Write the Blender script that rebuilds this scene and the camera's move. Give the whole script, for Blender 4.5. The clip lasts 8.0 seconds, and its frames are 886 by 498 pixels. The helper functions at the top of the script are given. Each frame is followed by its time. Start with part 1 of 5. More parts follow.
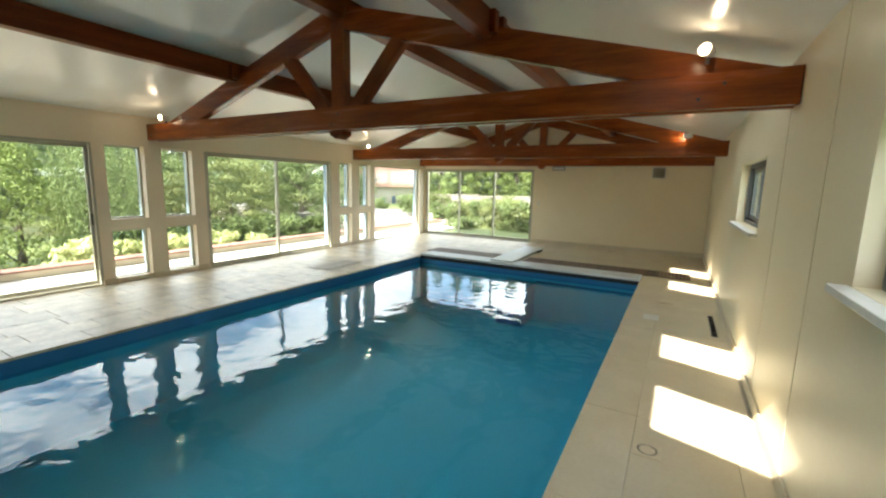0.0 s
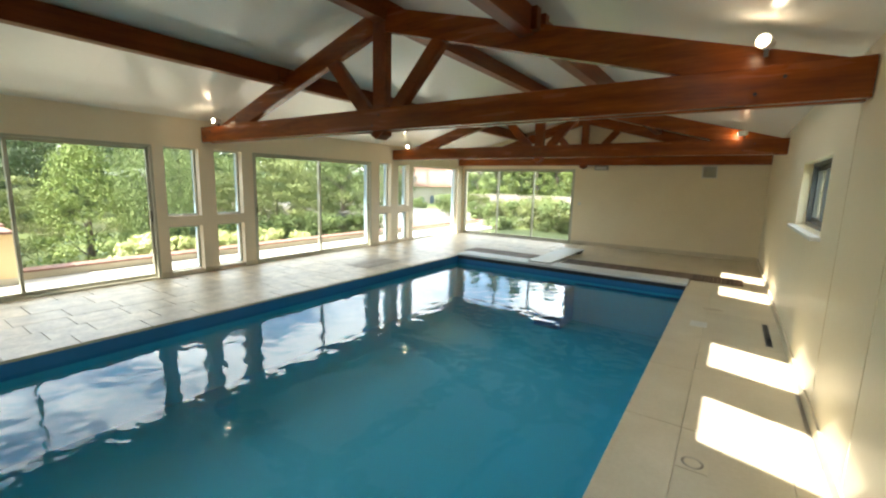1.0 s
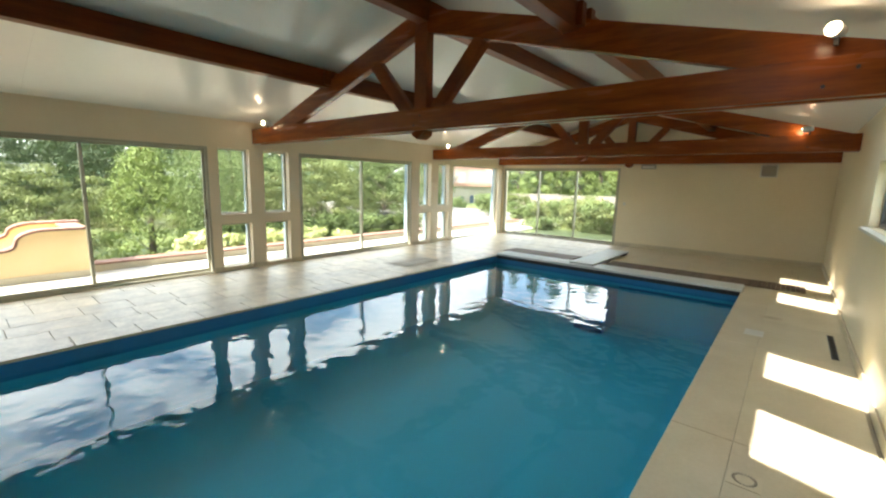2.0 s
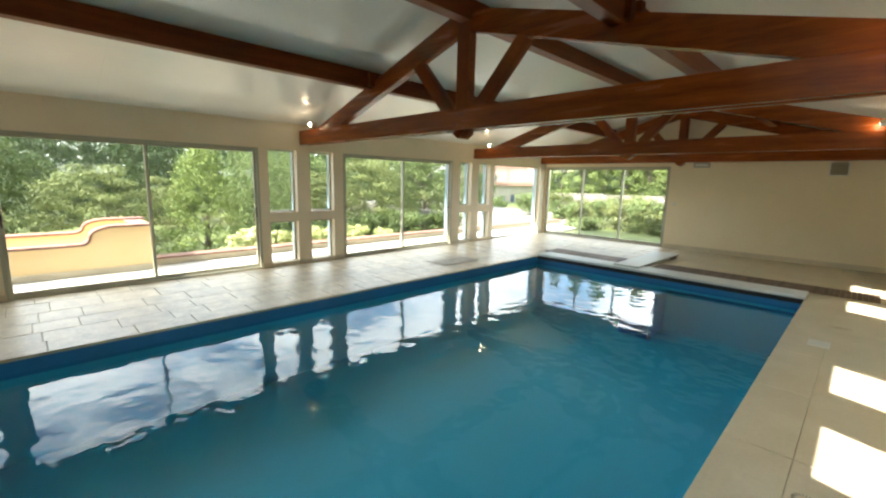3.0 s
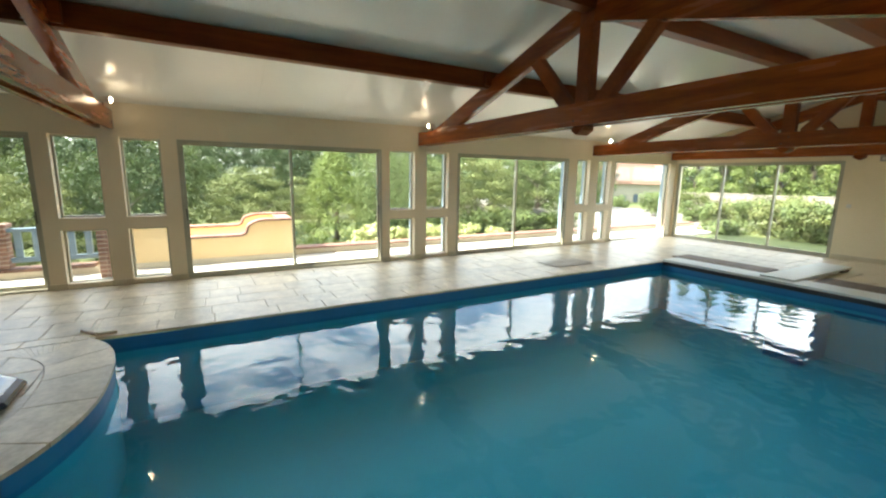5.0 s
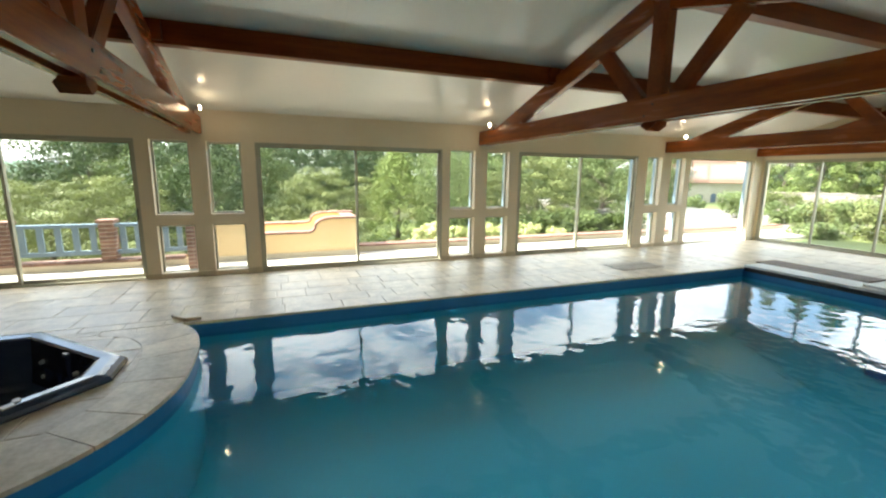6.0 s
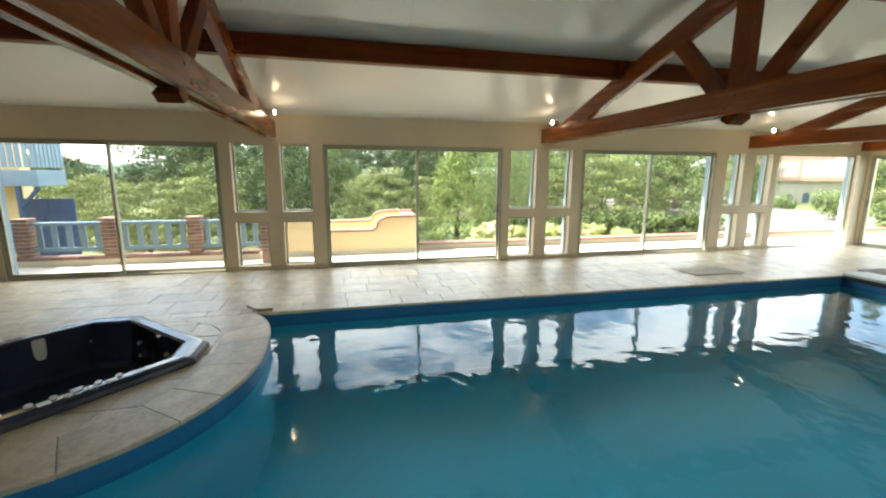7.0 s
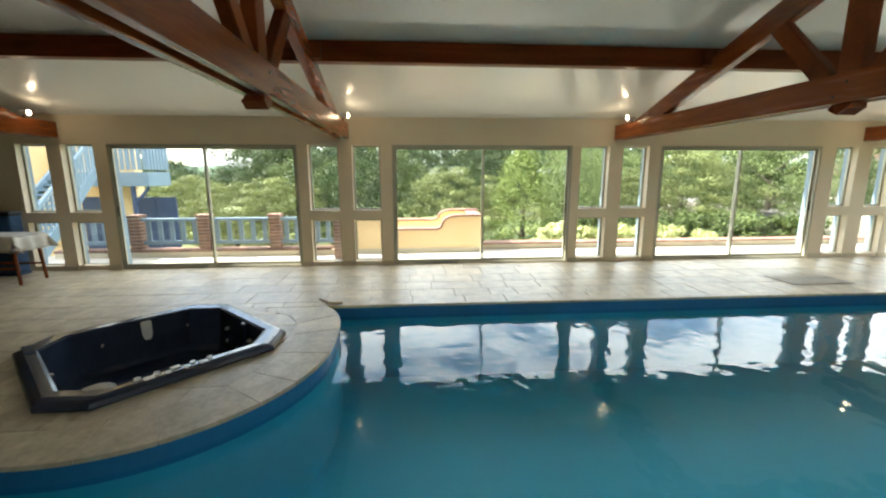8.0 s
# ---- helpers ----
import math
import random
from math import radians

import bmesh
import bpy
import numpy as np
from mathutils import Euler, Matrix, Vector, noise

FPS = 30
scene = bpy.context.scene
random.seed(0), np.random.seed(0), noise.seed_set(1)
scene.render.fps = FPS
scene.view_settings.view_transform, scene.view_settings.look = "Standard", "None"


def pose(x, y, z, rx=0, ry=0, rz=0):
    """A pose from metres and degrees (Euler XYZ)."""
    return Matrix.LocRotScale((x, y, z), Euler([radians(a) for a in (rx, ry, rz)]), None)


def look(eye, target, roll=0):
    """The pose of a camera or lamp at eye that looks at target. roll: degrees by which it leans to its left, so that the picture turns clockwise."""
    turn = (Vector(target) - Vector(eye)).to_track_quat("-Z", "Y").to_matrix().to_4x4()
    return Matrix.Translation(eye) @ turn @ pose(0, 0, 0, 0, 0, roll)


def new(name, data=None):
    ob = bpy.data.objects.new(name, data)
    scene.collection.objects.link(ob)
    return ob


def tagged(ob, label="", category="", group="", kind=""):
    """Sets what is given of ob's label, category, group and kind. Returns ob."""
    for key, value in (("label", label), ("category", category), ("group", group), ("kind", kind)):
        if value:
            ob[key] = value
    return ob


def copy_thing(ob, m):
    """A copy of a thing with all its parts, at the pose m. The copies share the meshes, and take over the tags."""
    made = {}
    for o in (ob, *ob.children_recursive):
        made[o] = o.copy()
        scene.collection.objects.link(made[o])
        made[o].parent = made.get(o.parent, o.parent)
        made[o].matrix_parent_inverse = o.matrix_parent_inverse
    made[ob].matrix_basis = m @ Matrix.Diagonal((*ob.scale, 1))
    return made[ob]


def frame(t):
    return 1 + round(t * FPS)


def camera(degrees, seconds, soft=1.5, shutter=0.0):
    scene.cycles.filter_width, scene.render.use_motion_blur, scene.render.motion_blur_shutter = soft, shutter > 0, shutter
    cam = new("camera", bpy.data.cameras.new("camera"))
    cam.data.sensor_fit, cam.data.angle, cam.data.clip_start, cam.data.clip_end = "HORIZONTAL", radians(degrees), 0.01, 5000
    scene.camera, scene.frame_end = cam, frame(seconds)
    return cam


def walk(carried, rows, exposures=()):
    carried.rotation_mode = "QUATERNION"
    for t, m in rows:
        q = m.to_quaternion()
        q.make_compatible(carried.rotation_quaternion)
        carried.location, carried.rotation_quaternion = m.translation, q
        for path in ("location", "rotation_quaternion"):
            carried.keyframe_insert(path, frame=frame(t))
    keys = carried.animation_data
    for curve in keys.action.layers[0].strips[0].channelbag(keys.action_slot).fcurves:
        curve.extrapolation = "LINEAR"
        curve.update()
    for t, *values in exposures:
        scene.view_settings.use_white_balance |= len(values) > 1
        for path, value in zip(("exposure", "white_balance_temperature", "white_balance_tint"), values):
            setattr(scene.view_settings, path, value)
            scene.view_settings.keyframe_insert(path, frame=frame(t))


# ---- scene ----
import itertools

cam = camera(93.37, 8.0, soft=2.2)
PATH = [
    (0.0, pose(0, 0, 1.65, 81.21, -1.35, 29.39)),
    (0.5, pose(0, 0, 1.65, 81.14, -1.38, 31.97)),
    (1.0, pose(0, 0, 1.65, 81.06, -1.40, 34.57)),
    (1.5, pose(0, 0, 1.65, 80.97, -1.40, 37.29)),
    (3.0, pose(0, 0, 1.65, 80.65, -1.31, 45.45)),
    (3.5, pose(0, 0, 1.65, 80.54, -1.24, 48.66)),
    (4.0, pose(0, 0, 1.65, 80.42, -1.16, 52.59)),
    (4.5, pose(0, 0, 1.65, 80.31, -1.06, 56.60)),
    (6.0, pose(0, 0, 1.65, 79.99, -0.67, 68.78)),
    (6.5, pose(0, 0, 1.65, 79.90, -0.51, 72.76)),
    (7.0, pose(0, 0, 1.65, 79.82, -0.33, 76.83)),
    (7.5, pose(0, 0, 1.65, 79.76, -0.13, 81.07)),
    (8.0, pose(0, 0, 1.65, 79.70, 0.08, 85.71)),
]
walk(cam, PATH)

# ---- light ----
SUN_DOWN = Vector((0.2, 1.1, -1.0)).normalized()
world = bpy.data.worlds.new("sky")
scene.world = world
world.use_nodes = True
wn, wl = world.node_tree.nodes, world.node_tree.links
sky = wn.new("ShaderNodeTexSky")
sky.sky_type, sky.sun_disc = "NISHITA", False
sky.sun_elevation, sky.sun_rotation = math.asin(-SUN_DOWN.z), math.atan2(-SUN_DOWN.x, -SUN_DOWN.y)
sky.air_density, sky.dust_density = 1.0, 1.2
co = wn.new("ShaderNodeTexCoord")
mp = wn.new("ShaderNodeMapping")
mp.inputs["Scale"].default_value = (1.0, 1.0, 2.2)
cl = wn.new("ShaderNodeTexNoise")
cl.inputs["Scale"].default_value, cl.inputs["Detail"].default_value, cl.inputs["Roughness"].default_value = 3.4, 8.0, 0.55
rp = wn.new("ShaderNodeValToRGB")
rp.color_ramp.elements[0].position, rp.color_ramp.elements[1].position = 0.43, 0.55
mx = wn.new("ShaderNodeMix")
mx.data_type = "RGBA"
mx.inputs["B"].default_value = (9.2, 9.5, 9.8, 1)
bg = wn["Background"]
bg.inputs["Strength"].default_value = 0.12
wl.new(co.outputs["Generated"], mp.inputs["Vector"])
wl.new(mp.outputs["Vector"], cl.inputs["Vector"])
wl.new(cl.outputs["Fac"], rp.inputs["Fac"])
wl.new(rp.outputs["Color"], mx.inputs["Factor"])
wl.new(sky.outputs["Color"], mx.inputs["A"])
wl.new(mx.outputs["Result"], bg.inputs["Color"])
sun = new("sun", bpy.data.lights.new("sun", "SUN"))
sun.data.energy, sun.data.angle, sun.data.color = 3.6, radians(0.5), (1.0, 0.95, 0.87)
sun.matrix_world = look((0, 0, 30), Vector((0, 0, 30)) + SUN_DOWN)
scene.view_settings.exposure = 2.82


# ---- materials ----
def material(name, low, high, scale=8.0, rough=0.6, bump=0.0, metal=0.0, stretch=(1, 1, 1), fine=60.0, vary=0.0, uneven=0.2, gloss=0.5):
    """Two scales of noise between two colours, fine relief, and a tone that differs from piece to piece."""
    m = bpy.data.materials.new(name)
    m.use_nodes = True
    n, l = m.node_tree.nodes, m.node_tree.links
    b = n["Principled BSDF"]
    b.inputs["Roughness"].default_value, b.inputs["Metallic"].default_value = rough, metal
    b.inputs["Specular IOR Level"].default_value = gloss
    g = n.new("ShaderNodeMapping")
    g.inputs["Scale"].default_value = stretch
    geo = n.new("ShaderNodeNewGeometry")
    l.new(geo.outputs["Position"], g.inputs["Vector"])
    a = n.new("ShaderNodeTexNoise")
    a.inputs["Scale"].default_value, a.inputs["Detail"].default_value = scale, 5.0
    f = n.new("ShaderNodeTexNoise")
    f.inputs["Scale"].default_value, f.inputs["Detail"].default_value = fine, 3.0
    l.new(g.outputs["Vector"], a.inputs["Vector"])
    l.new(g.outputs["Vector"], f.inputs["Vector"])
    s = n.new("ShaderNodeMath")
    s.operation = "MULTIPLY_ADD"
    s.inputs[1].default_value, s.inputs[2].default_value = 0.35, 0.0
    l.new(f.outputs["Fac"], s.inputs[0])
    t = n.new("ShaderNodeMath")
    t.operation = "MULTIPLY_ADD"
    t.inputs[1].default_value = 0.75
    l.new(a.outputs["Fac"], t.inputs[0])
    l.new(s.outputs[0], t.inputs[2])
    r = n.new("ShaderNodeValToRGB")
    r.color_ramp.elements[0].position, r.color_ramp.elements[1].position = 0.36, 0.74
    r.color_ramp.elements[0].color, r.color_ramp.elements[1].color = (*low, 1), (*high, 1)
    l.new(t.outputs[0], r.inputs["Fac"])
    out = r.outputs["Color"]
    if vary:
        o = n.new("ShaderNodeObjectInfo")
        k = n.new("ShaderNodeMapRange")
        k.inputs["To Min"].default_value, k.inputs["To Max"].default_value = 1 - vary, 1 + vary
        l.new(o.outputs["Random"], k.inputs["Value"])
        h = n.new("ShaderNodeHueSaturation")
        l.new(k.outputs["Result"], h.inputs["Value"])
        l.new(out, h.inputs["Color"])
        out = h.outputs["Color"]
    l.new(out, b.inputs["Base Color"])
    rr = n.new("ShaderNodeMapRange")
    rr.inputs["To Min"].default_value, rr.inputs["To Max"].default_value = max(0.02, rough * (1 - uneven)), min(1, rough * (1 + uneven))
    l.new(a.outputs["Fac"], rr.inputs["Value"])
    l.new(rr.outputs["Result"], b.inputs["Roughness"])
    if bump:
        p = n.new("ShaderNodeBump")
        p.inputs["Strength"].default_value, p.inputs["Distance"].default_value = bump, 0.01
        l.new(t.outputs[0], p.inputs["Height"])
        l.new(p.outputs["Normal"], b.inputs["Normal"])
    return m


def leafy(name, low, high, scale=1.0):
    """Foliage: a tone for each leaf, painted-in shade between clumps, some light through it."""
    m = bpy.data.materials.new(name)
    m.use_nodes = True
    n, l = m.node_tree.nodes, m.node_tree.links
    b, o = n["Principled BSDF"], n["Material Output"]
    b.inputs["Roughness"].default_value, b.inputs["Specular IOR Level"].default_value = 0.6, 0.25
    geo = n.new("ShaderNodeNewGeometry")
    # broad noise puts the dark gaps between leaf masses into the colour
    a = n.new("ShaderNodeTexNoise")
    a.inputs["Scale"].default_value = scale
    l.new(geo.outputs["Position"], a.inputs["Vector"])
    s = n.new("ShaderNodeMath")
    s.operation = "MULTIPLY_ADD"
    s.inputs[1].default_value = 0.26
    l.new(geo.outputs["Random Per Island"], s.inputs[0])
    k = n.new("ShaderNodeMath")
    k.operation = "MULTIPLY"
    k.inputs[1].default_value = 0.78
    l.new(a.outputs["Fac"], k.inputs[0])
    l.new(k.outputs[0], s.inputs[2])
    r = n.new("ShaderNodeValToRGB")
    r.color_ramp.elements[0].position, r.color_ramp.elements[1].position = 0.2, 0.85
    r.color_ramp.elements[0].color, r.color_ramp.elements[1].color = (*low, 1), (*high, 1)
    l.new(s.outputs[0], r.inputs["Fac"])
    l.new(r.outputs["Color"], b.inputs["Base Color"])
    t = n.new("ShaderNodeBsdfTranslucent")
    l.new(r.outputs["Color"], t.inputs["Color"])
    mix = n.new("ShaderNodeMixShader")
    mix.inputs["Fac"].default_value = 0.28
    l.new(b.outputs["BSDF"], mix.inputs[1])
    l.new(t.outputs["BSDF"], mix.inputs[2])
    l.new(mix.outputs["Shader"], o.inputs["Surface"])
    return m


def grazing(n, l, base):
    """Share of mirrored light: small head-on, full at a grazing angle."""
    w, q, k = n.new("ShaderNodeLayerWeight"), n.new("ShaderNodeMath"), n.new("ShaderNodeMath")
    w.inputs["Blend"].default_value = 0.5
    q.operation, k.operation = "POWER", "MULTIPLY_ADD"
    q.inputs[1].default_value = 5.0
    k.inputs[1].default_value, k.inputs[2].default_value = 1 - base, base
    l.new(w.outputs["Facing"], q.inputs[0])
    l.new(q.outputs[0], k.inputs[0])
    k.label = w.name
    return k


def clear_glass(name, tint):
    m = bpy.data.materials.new(name)
    m.use_nodes = True
    n, l = m.node_tree.nodes, m.node_tree.links
    n.remove(n["Principled BSDF"])
    t, g, x = n.new("ShaderNodeBsdfTransparent"), n.new("ShaderNodeBsdfGlossy"), n.new("ShaderNodeMixShader")
    t.inputs["Color"].default_value = (*tint, 1)
    g.inputs["Roughness"].default_value = 0.01
    f = grazing(n, l, 0.04)
    l.new(f.outputs[0], x.inputs["Fac"])
    l.new(t.outputs["BSDF"], x.inputs[1])
    l.new(g.outputs["BSDF"], x.inputs[2])
    l.new(x.outputs["Shader"], n["Material Output"].inputs["Surface"])
    return m


def water_material():
    """Still pool water: clear, tinted, with slow ripples."""
    m = bpy.data.materials.new("water")
    m.use_nodes = True
    n, l = m.node_tree.nodes, m.node_tree.links
    n.remove(n["Principled BSDF"])
    t, g, x = n.new("ShaderNodeBsdfTransparent"), n.new("ShaderNodeBsdfGlossy"), n.new("ShaderNodeMixShader")
    f = grazing(n, l, 0.025)
    t.inputs["Color"].default_value = (0.72, 0.96, 0.97, 1)
    g.inputs["Roughness"].default_value = 0.0
    geo = n.new("ShaderNodeNewGeometry")
    mpn = n.new("ShaderNodeMapping")
    mpn.inputs["Scale"].default_value = (1.0, 1.0, 1.0)
    a = n.new("ShaderNodeTexNoise")
    a.inputs["Scale"].default_value, a.inputs["Detail"].default_value, a.inputs["Roughness"].default_value = 5.5, 1.0, 0.4
    l.new(geo.outputs["Position"], mpn.inputs["Vector"])
    l.new(mpn.outputs["Vector"], a.inputs["Vector"])
    p = n.new("ShaderNodeBump")
    p.inputs["Strength"].default_value, p.inputs["Distance"].default_value = 0.2, 0.02
    swell = n.new("ShaderNodeTexNoise")
    swell.inputs["Scale"].default_value, swell.inputs["Detail"].default_value = 2.0, 0.0
    l.new(mpn.outputs["Vector"], swell.inputs["Vector"])
    both = n.new("ShaderNodeMath")
    both.operation = "MULTIPLY_ADD"
    both.inputs[1].default_value = 1.0
    l.new(swell.outputs["Fac"], both.inputs[0])
    l.new(a.outputs["Fac"], both.inputs[2])
    fine = n.new("ShaderNodeTexNoise")
    fine.inputs["Scale"].default_value, fine.inputs["Detail"].default_value = 15.0, 0.0
    l.new(mpn.outputs["Vector"], fine.inputs["Vector"])
    three = n.new("ShaderNodeMath")
    three.operation = "MULTIPLY_ADD"
    three.inputs[1].default_value = 0.11
    l.new(fine.outputs["Fac"], three.inputs[0])
    l.new(both.outputs[0], three.inputs[2])
    l.new(three.outputs[0], p.inputs["Height"])
    for s in (g, n[f.label]):
        l.new(p.outputs["Normal"], s.inputs["Normal"])
    l.new(f.outputs[0], x.inputs["Fac"])
    l.new(t.outputs["BSDF"], x.inputs[1])
    l.new(g.outputs["BSDF"], x.inputs[2])
    l.new(x.outputs["Shader"], n["Material Output"].inputs["Surface"])
    return m


def glowing(name, colour, strength):
    m = bpy.data.materials.new(name)
    m.use_nodes = True
    b = m.node_tree.nodes["Principled BSDF"]
    b.inputs["Base Color"].default_value = (0.8, 0.8, 0.8, 1)
    b.inputs["Emission Color"].default_value = (*colour, 1)
    b.inputs["Emission Strength"].default_value = strength
    return m


PAINT = material("cream_wall_paint", (0.79, 0.69, 0.48), (0.84, 0.745, 0.54), 1.2, 0.42, 0.05, fine=25)
# dark brown chosen to swallow light at the south end
DIM_BACK = material("dimming_brown_wall", (0.09, 0.055, 0.032), (0.13, 0.08, 0.05), 1.5, 0.6, 0.05)
PIER = material("cream_pier_paint", (0.72, 0.62, 0.45), (0.78, 0.68, 0.51), 1.5, 0.5, 0.05)
CEIL = material("satin_ceiling_board", (0.80, 0.79, 0.735), (0.83, 0.82, 0.765), 0.8, 0.22, 0.02, fine=12, uneven=0.03)
WOOD = material("varnished_pine", (0.155, 0.036, 0.0075), (0.30, 0.077, 0.0135), 3.0, 0.38, 0.12, stretch=(1, 1, 1), fine=30, vary=0.18, gloss=0.22)
WOOD_X = material("varnished_pine_across", (0.155, 0.036, 0.0075), (0.31, 0.080, 0.014), 5.0, 0.26, 0.15, stretch=(0.25, 2.5, 2.5), fine=26, vary=0.15, gloss=0.38)
WOOD_Y = material("varnished_pine_along", (0.12, 0.027, 0.0055), (0.225, 0.056, 0.010), 5.0, 0.38, 0.15, stretch=(2.5, 0.2, 2.5), fine=26, vary=0.1, gloss=0.22)
IRON = material("dark_iron", (0.03, 0.03, 0.03), (0.07, 0.065, 0.06), 20, 0.5, 0.1, metal=0.6)
ALU = material("olive_grey_aluminium", (0.37, 0.36, 0.275), (0.44, 0.43, 0.33), 6, 0.4, 0.03, metal=0.2)
ALU_DARK = material("dark_grey_aluminium", (0.10, 0.11, 0.11), (0.15, 0.16, 0.16), 6, 0.4, 0.03, metal=0.3)
GLASS = clear_glass("window_glass", (0.95, 0.97, 0.95))
BLUE = material("pale_blue_paint", (0.145, 0.215, 0.27), (0.195, 0.265, 0.32), 2.5, 0.6, 0.1)
NAVY = material("dark_blue_paint", (0.03, 0.055, 0.12), (0.055, 0.09, 0.17), 3, 0.5, 0.15)
STONE = material("pale_stone_paving", (0.37, 0.30, 0.19), (0.65, 0.555, 0.395), 5.0, 0.40, 0.6, fine=24, vary=0.13)
STONE_FINE = material("smooth_cream_paving", (0.58, 0.50, 0.34), (0.68, 0.60, 0.44), 2.5, 0.36, 0.15, fine=35, vary=0.03)
GROUT = material("grey_grout", (0.36, 0.31, 0.23), (0.46, 0.41, 0.31), 14, 0.8, 0.3)
GRILLE = material("pale_grey_brown_grille", (0.30, 0.26, 0.20), (0.42, 0.37, 0.29), 10, 0.6, 0.3, vary=0.15)
GARDEN_STONE = material("pale_garden_stone", (0.15, 0.13, 0.11), (0.26, 0.225, 0.19), 2.5, 0.9, 0.5, fine=16)
LINER = material("blue_pool_liner", (0.036, 0.365, 0.54), (0.05, 0.41, 0.60), 0.7, 0.5, 0.03, fine=14)
LINER_BAND = material("deep_blue_liner_band", (0.013, 0.145, 0.335), (0.02, 0.18, 0.39), 1.5, 0.4, 0.03, fine=14)
WATER = water_material()
COVER = material("white_pool_beam", (0.62, 0.66, 0.64), (0.72, 0.75, 0.72), 4, 0.45, 0.05)
DECK = material("weathered_deck_wood", (0.10, 0.068, 0.045), (0.21, 0.15, 0.105), 6, 0.65, 0.4, stretch=(1, 4, 4), vary=0.2)
ACRYL = material("navy_acrylic", (0.020, 0.030, 0.054), (0.034, 0.048, 0.078), 5, 0.17, 0.02, gloss=0.4)
PLASTIC = material("white_plastic", (0.66, 0.65, 0.60), (0.74, 0.73, 0.68), 8, 0.4, 0.02)
GREYPLAST = material("grey_grille_paint", (0.36, 0.345, 0.29), (0.44, 0.42, 0.36), 10, 0.5, 0.05)
KNOB = material("bright_white_plastic", (0.78, 0.78, 0.76), (0.84, 0.84, 0.82), 8, 0.3, 0.02)
BLACK = material("black_rubber", (0.012, 0.012, 0.012), (0.025, 0.025, 0.025), 15, 0.6, 0.1)
YELLOW = material("yellow_render", (0.80, 0.585, 0.30), (0.86, 0.66, 0.385), 1.6, 0.85, 0.4, fine=45)
CREAM = material("cream_render", (0.58, 0.50, 0.36), (0.70, 0.62, 0.47), 2.0, 0.85, 0.4, fine=40)
BRICK = material("red_brown_brick", (0.13, 0.07, 0.05), (0.27, 0.15, 0.105), 9, 0.85, 0.5, vary=0.3)
MORTAR = material("pale_mortar", (0.40, 0.36, 0.30), (0.52, 0.47, 0.40), 12, 0.9, 0.4)
TERRA = material("terracotta_coping", (0.17, 0.08, 0.055), (0.29, 0.15, 0.105), 7, 0.8, 0.4, vary=0.2)
PAVE = material("sunlit_terrace_paving", (0.40, 0.365, 0.31), (0.52, 0.475, 0.41), 1.6, 0.8, 0.3, fine=18)
LAWN = material("lawn", (0.055, 0.078, 0.018), (0.13, 0.155, 0.04), 0.9, 0.9, 0.6, fine=22)
GRAVEL = material("pale_gravel", (0.16, 0.145, 0.12), (0.24, 0.215, 0.185), 1.2, 0.9, 0.4, fine=30)
HILL = material("far_wooded_hill", (0.05, 0.09, 0.06), (0.09, 0.14, 0.09), 0.06, 0.95, 0.0, fine=0.5)
BARK = material("bark", (0.03, 0.023, 0.015), (0.075, 0.058, 0.04), 8, 0.9, 0.6, stretch=(3, 3, 0.6))
ROOFTILE = material("clay_roof_tile", (0.16, 0.078, 0.05), (0.25, 0.135, 0.09), 3, 0.85, 0.5, fine=9)
HOUSEWALL = material("weathered_house_render", (0.36, 0.32, 0.26), (0.48, 0.43, 0.36), 0.9, 0.9, 0.3, fine=8)
CLOTH = material("white_tablecloth", (0.62, 0.60, 0.54), (0.74, 0.72, 0.66), 9, 0.85, 0.3)
BLUECLOTH = material("blue_fabric", (0.02, 0.06, 0.14), (0.04, 0.10, 0.20), 20, 0.9, 0.3)
LEAF = leafy("leaf_mid_green", (0.020, 0.035, 0.009), (0.115, 0.15, 0.042))
LEAF_LIGHT = leafy("leaf_light_green", (0.06, 0.09, 0.02), (0.27, 0.335, 0.095))
LEAF_SUN = leafy("leaf_sunlit_green", (0.04, 0.065, 0.016), (0.21, 0.26, 0.075))
LEAF_DARK = leafy("leaf_dark_green", (0.012, 0.024, 0.010), (0.07, 0.105, 0.034))
LEAF_PALE = leafy("willow_green", (0.055, 0.082, 0.025), (0.20, 0.25, 0.092))
LEAF_YELLOW = leafy("yellow_green_shrub", (0.30, 0.335, 0.11), (0.56, 0.58, 0.29))
LEAF_OLIVE = leafy("leaf_olive_green", (0.045, 0.060, 0.018), (0.22, 0.25, 0.085))
BULB = glowing("lamp_glow", (1.0, 0.84, 0.6), 8.0)


# ---- mesh helpers ----
def box(bm, x0, y0, z0, x1, y1, z1, bevel=0.0):
    made = bmesh.ops.create_cube(bm, size=1.0, matrix=Matrix.Translation(((x0 + x1) / 2, (y0 + y1) / 2, (z0 + z1) / 2)) @ Matrix.Diagonal((x1 - x0, y1 - y0, z1 - z0, 1)))
    if bevel:
        edges = list({e for v in made["verts"] for e in v.link_edges})
        bmesh.ops.bevel(bm, geom=edges, offset=bevel, segments=2, affect="EDGES", profile=0.6)
    return bm


def boxes(*dims, bevel=0.0):
    bm = bmesh.new()
    for d in dims:
        box(bm, *d, bevel=bevel)
    return bm


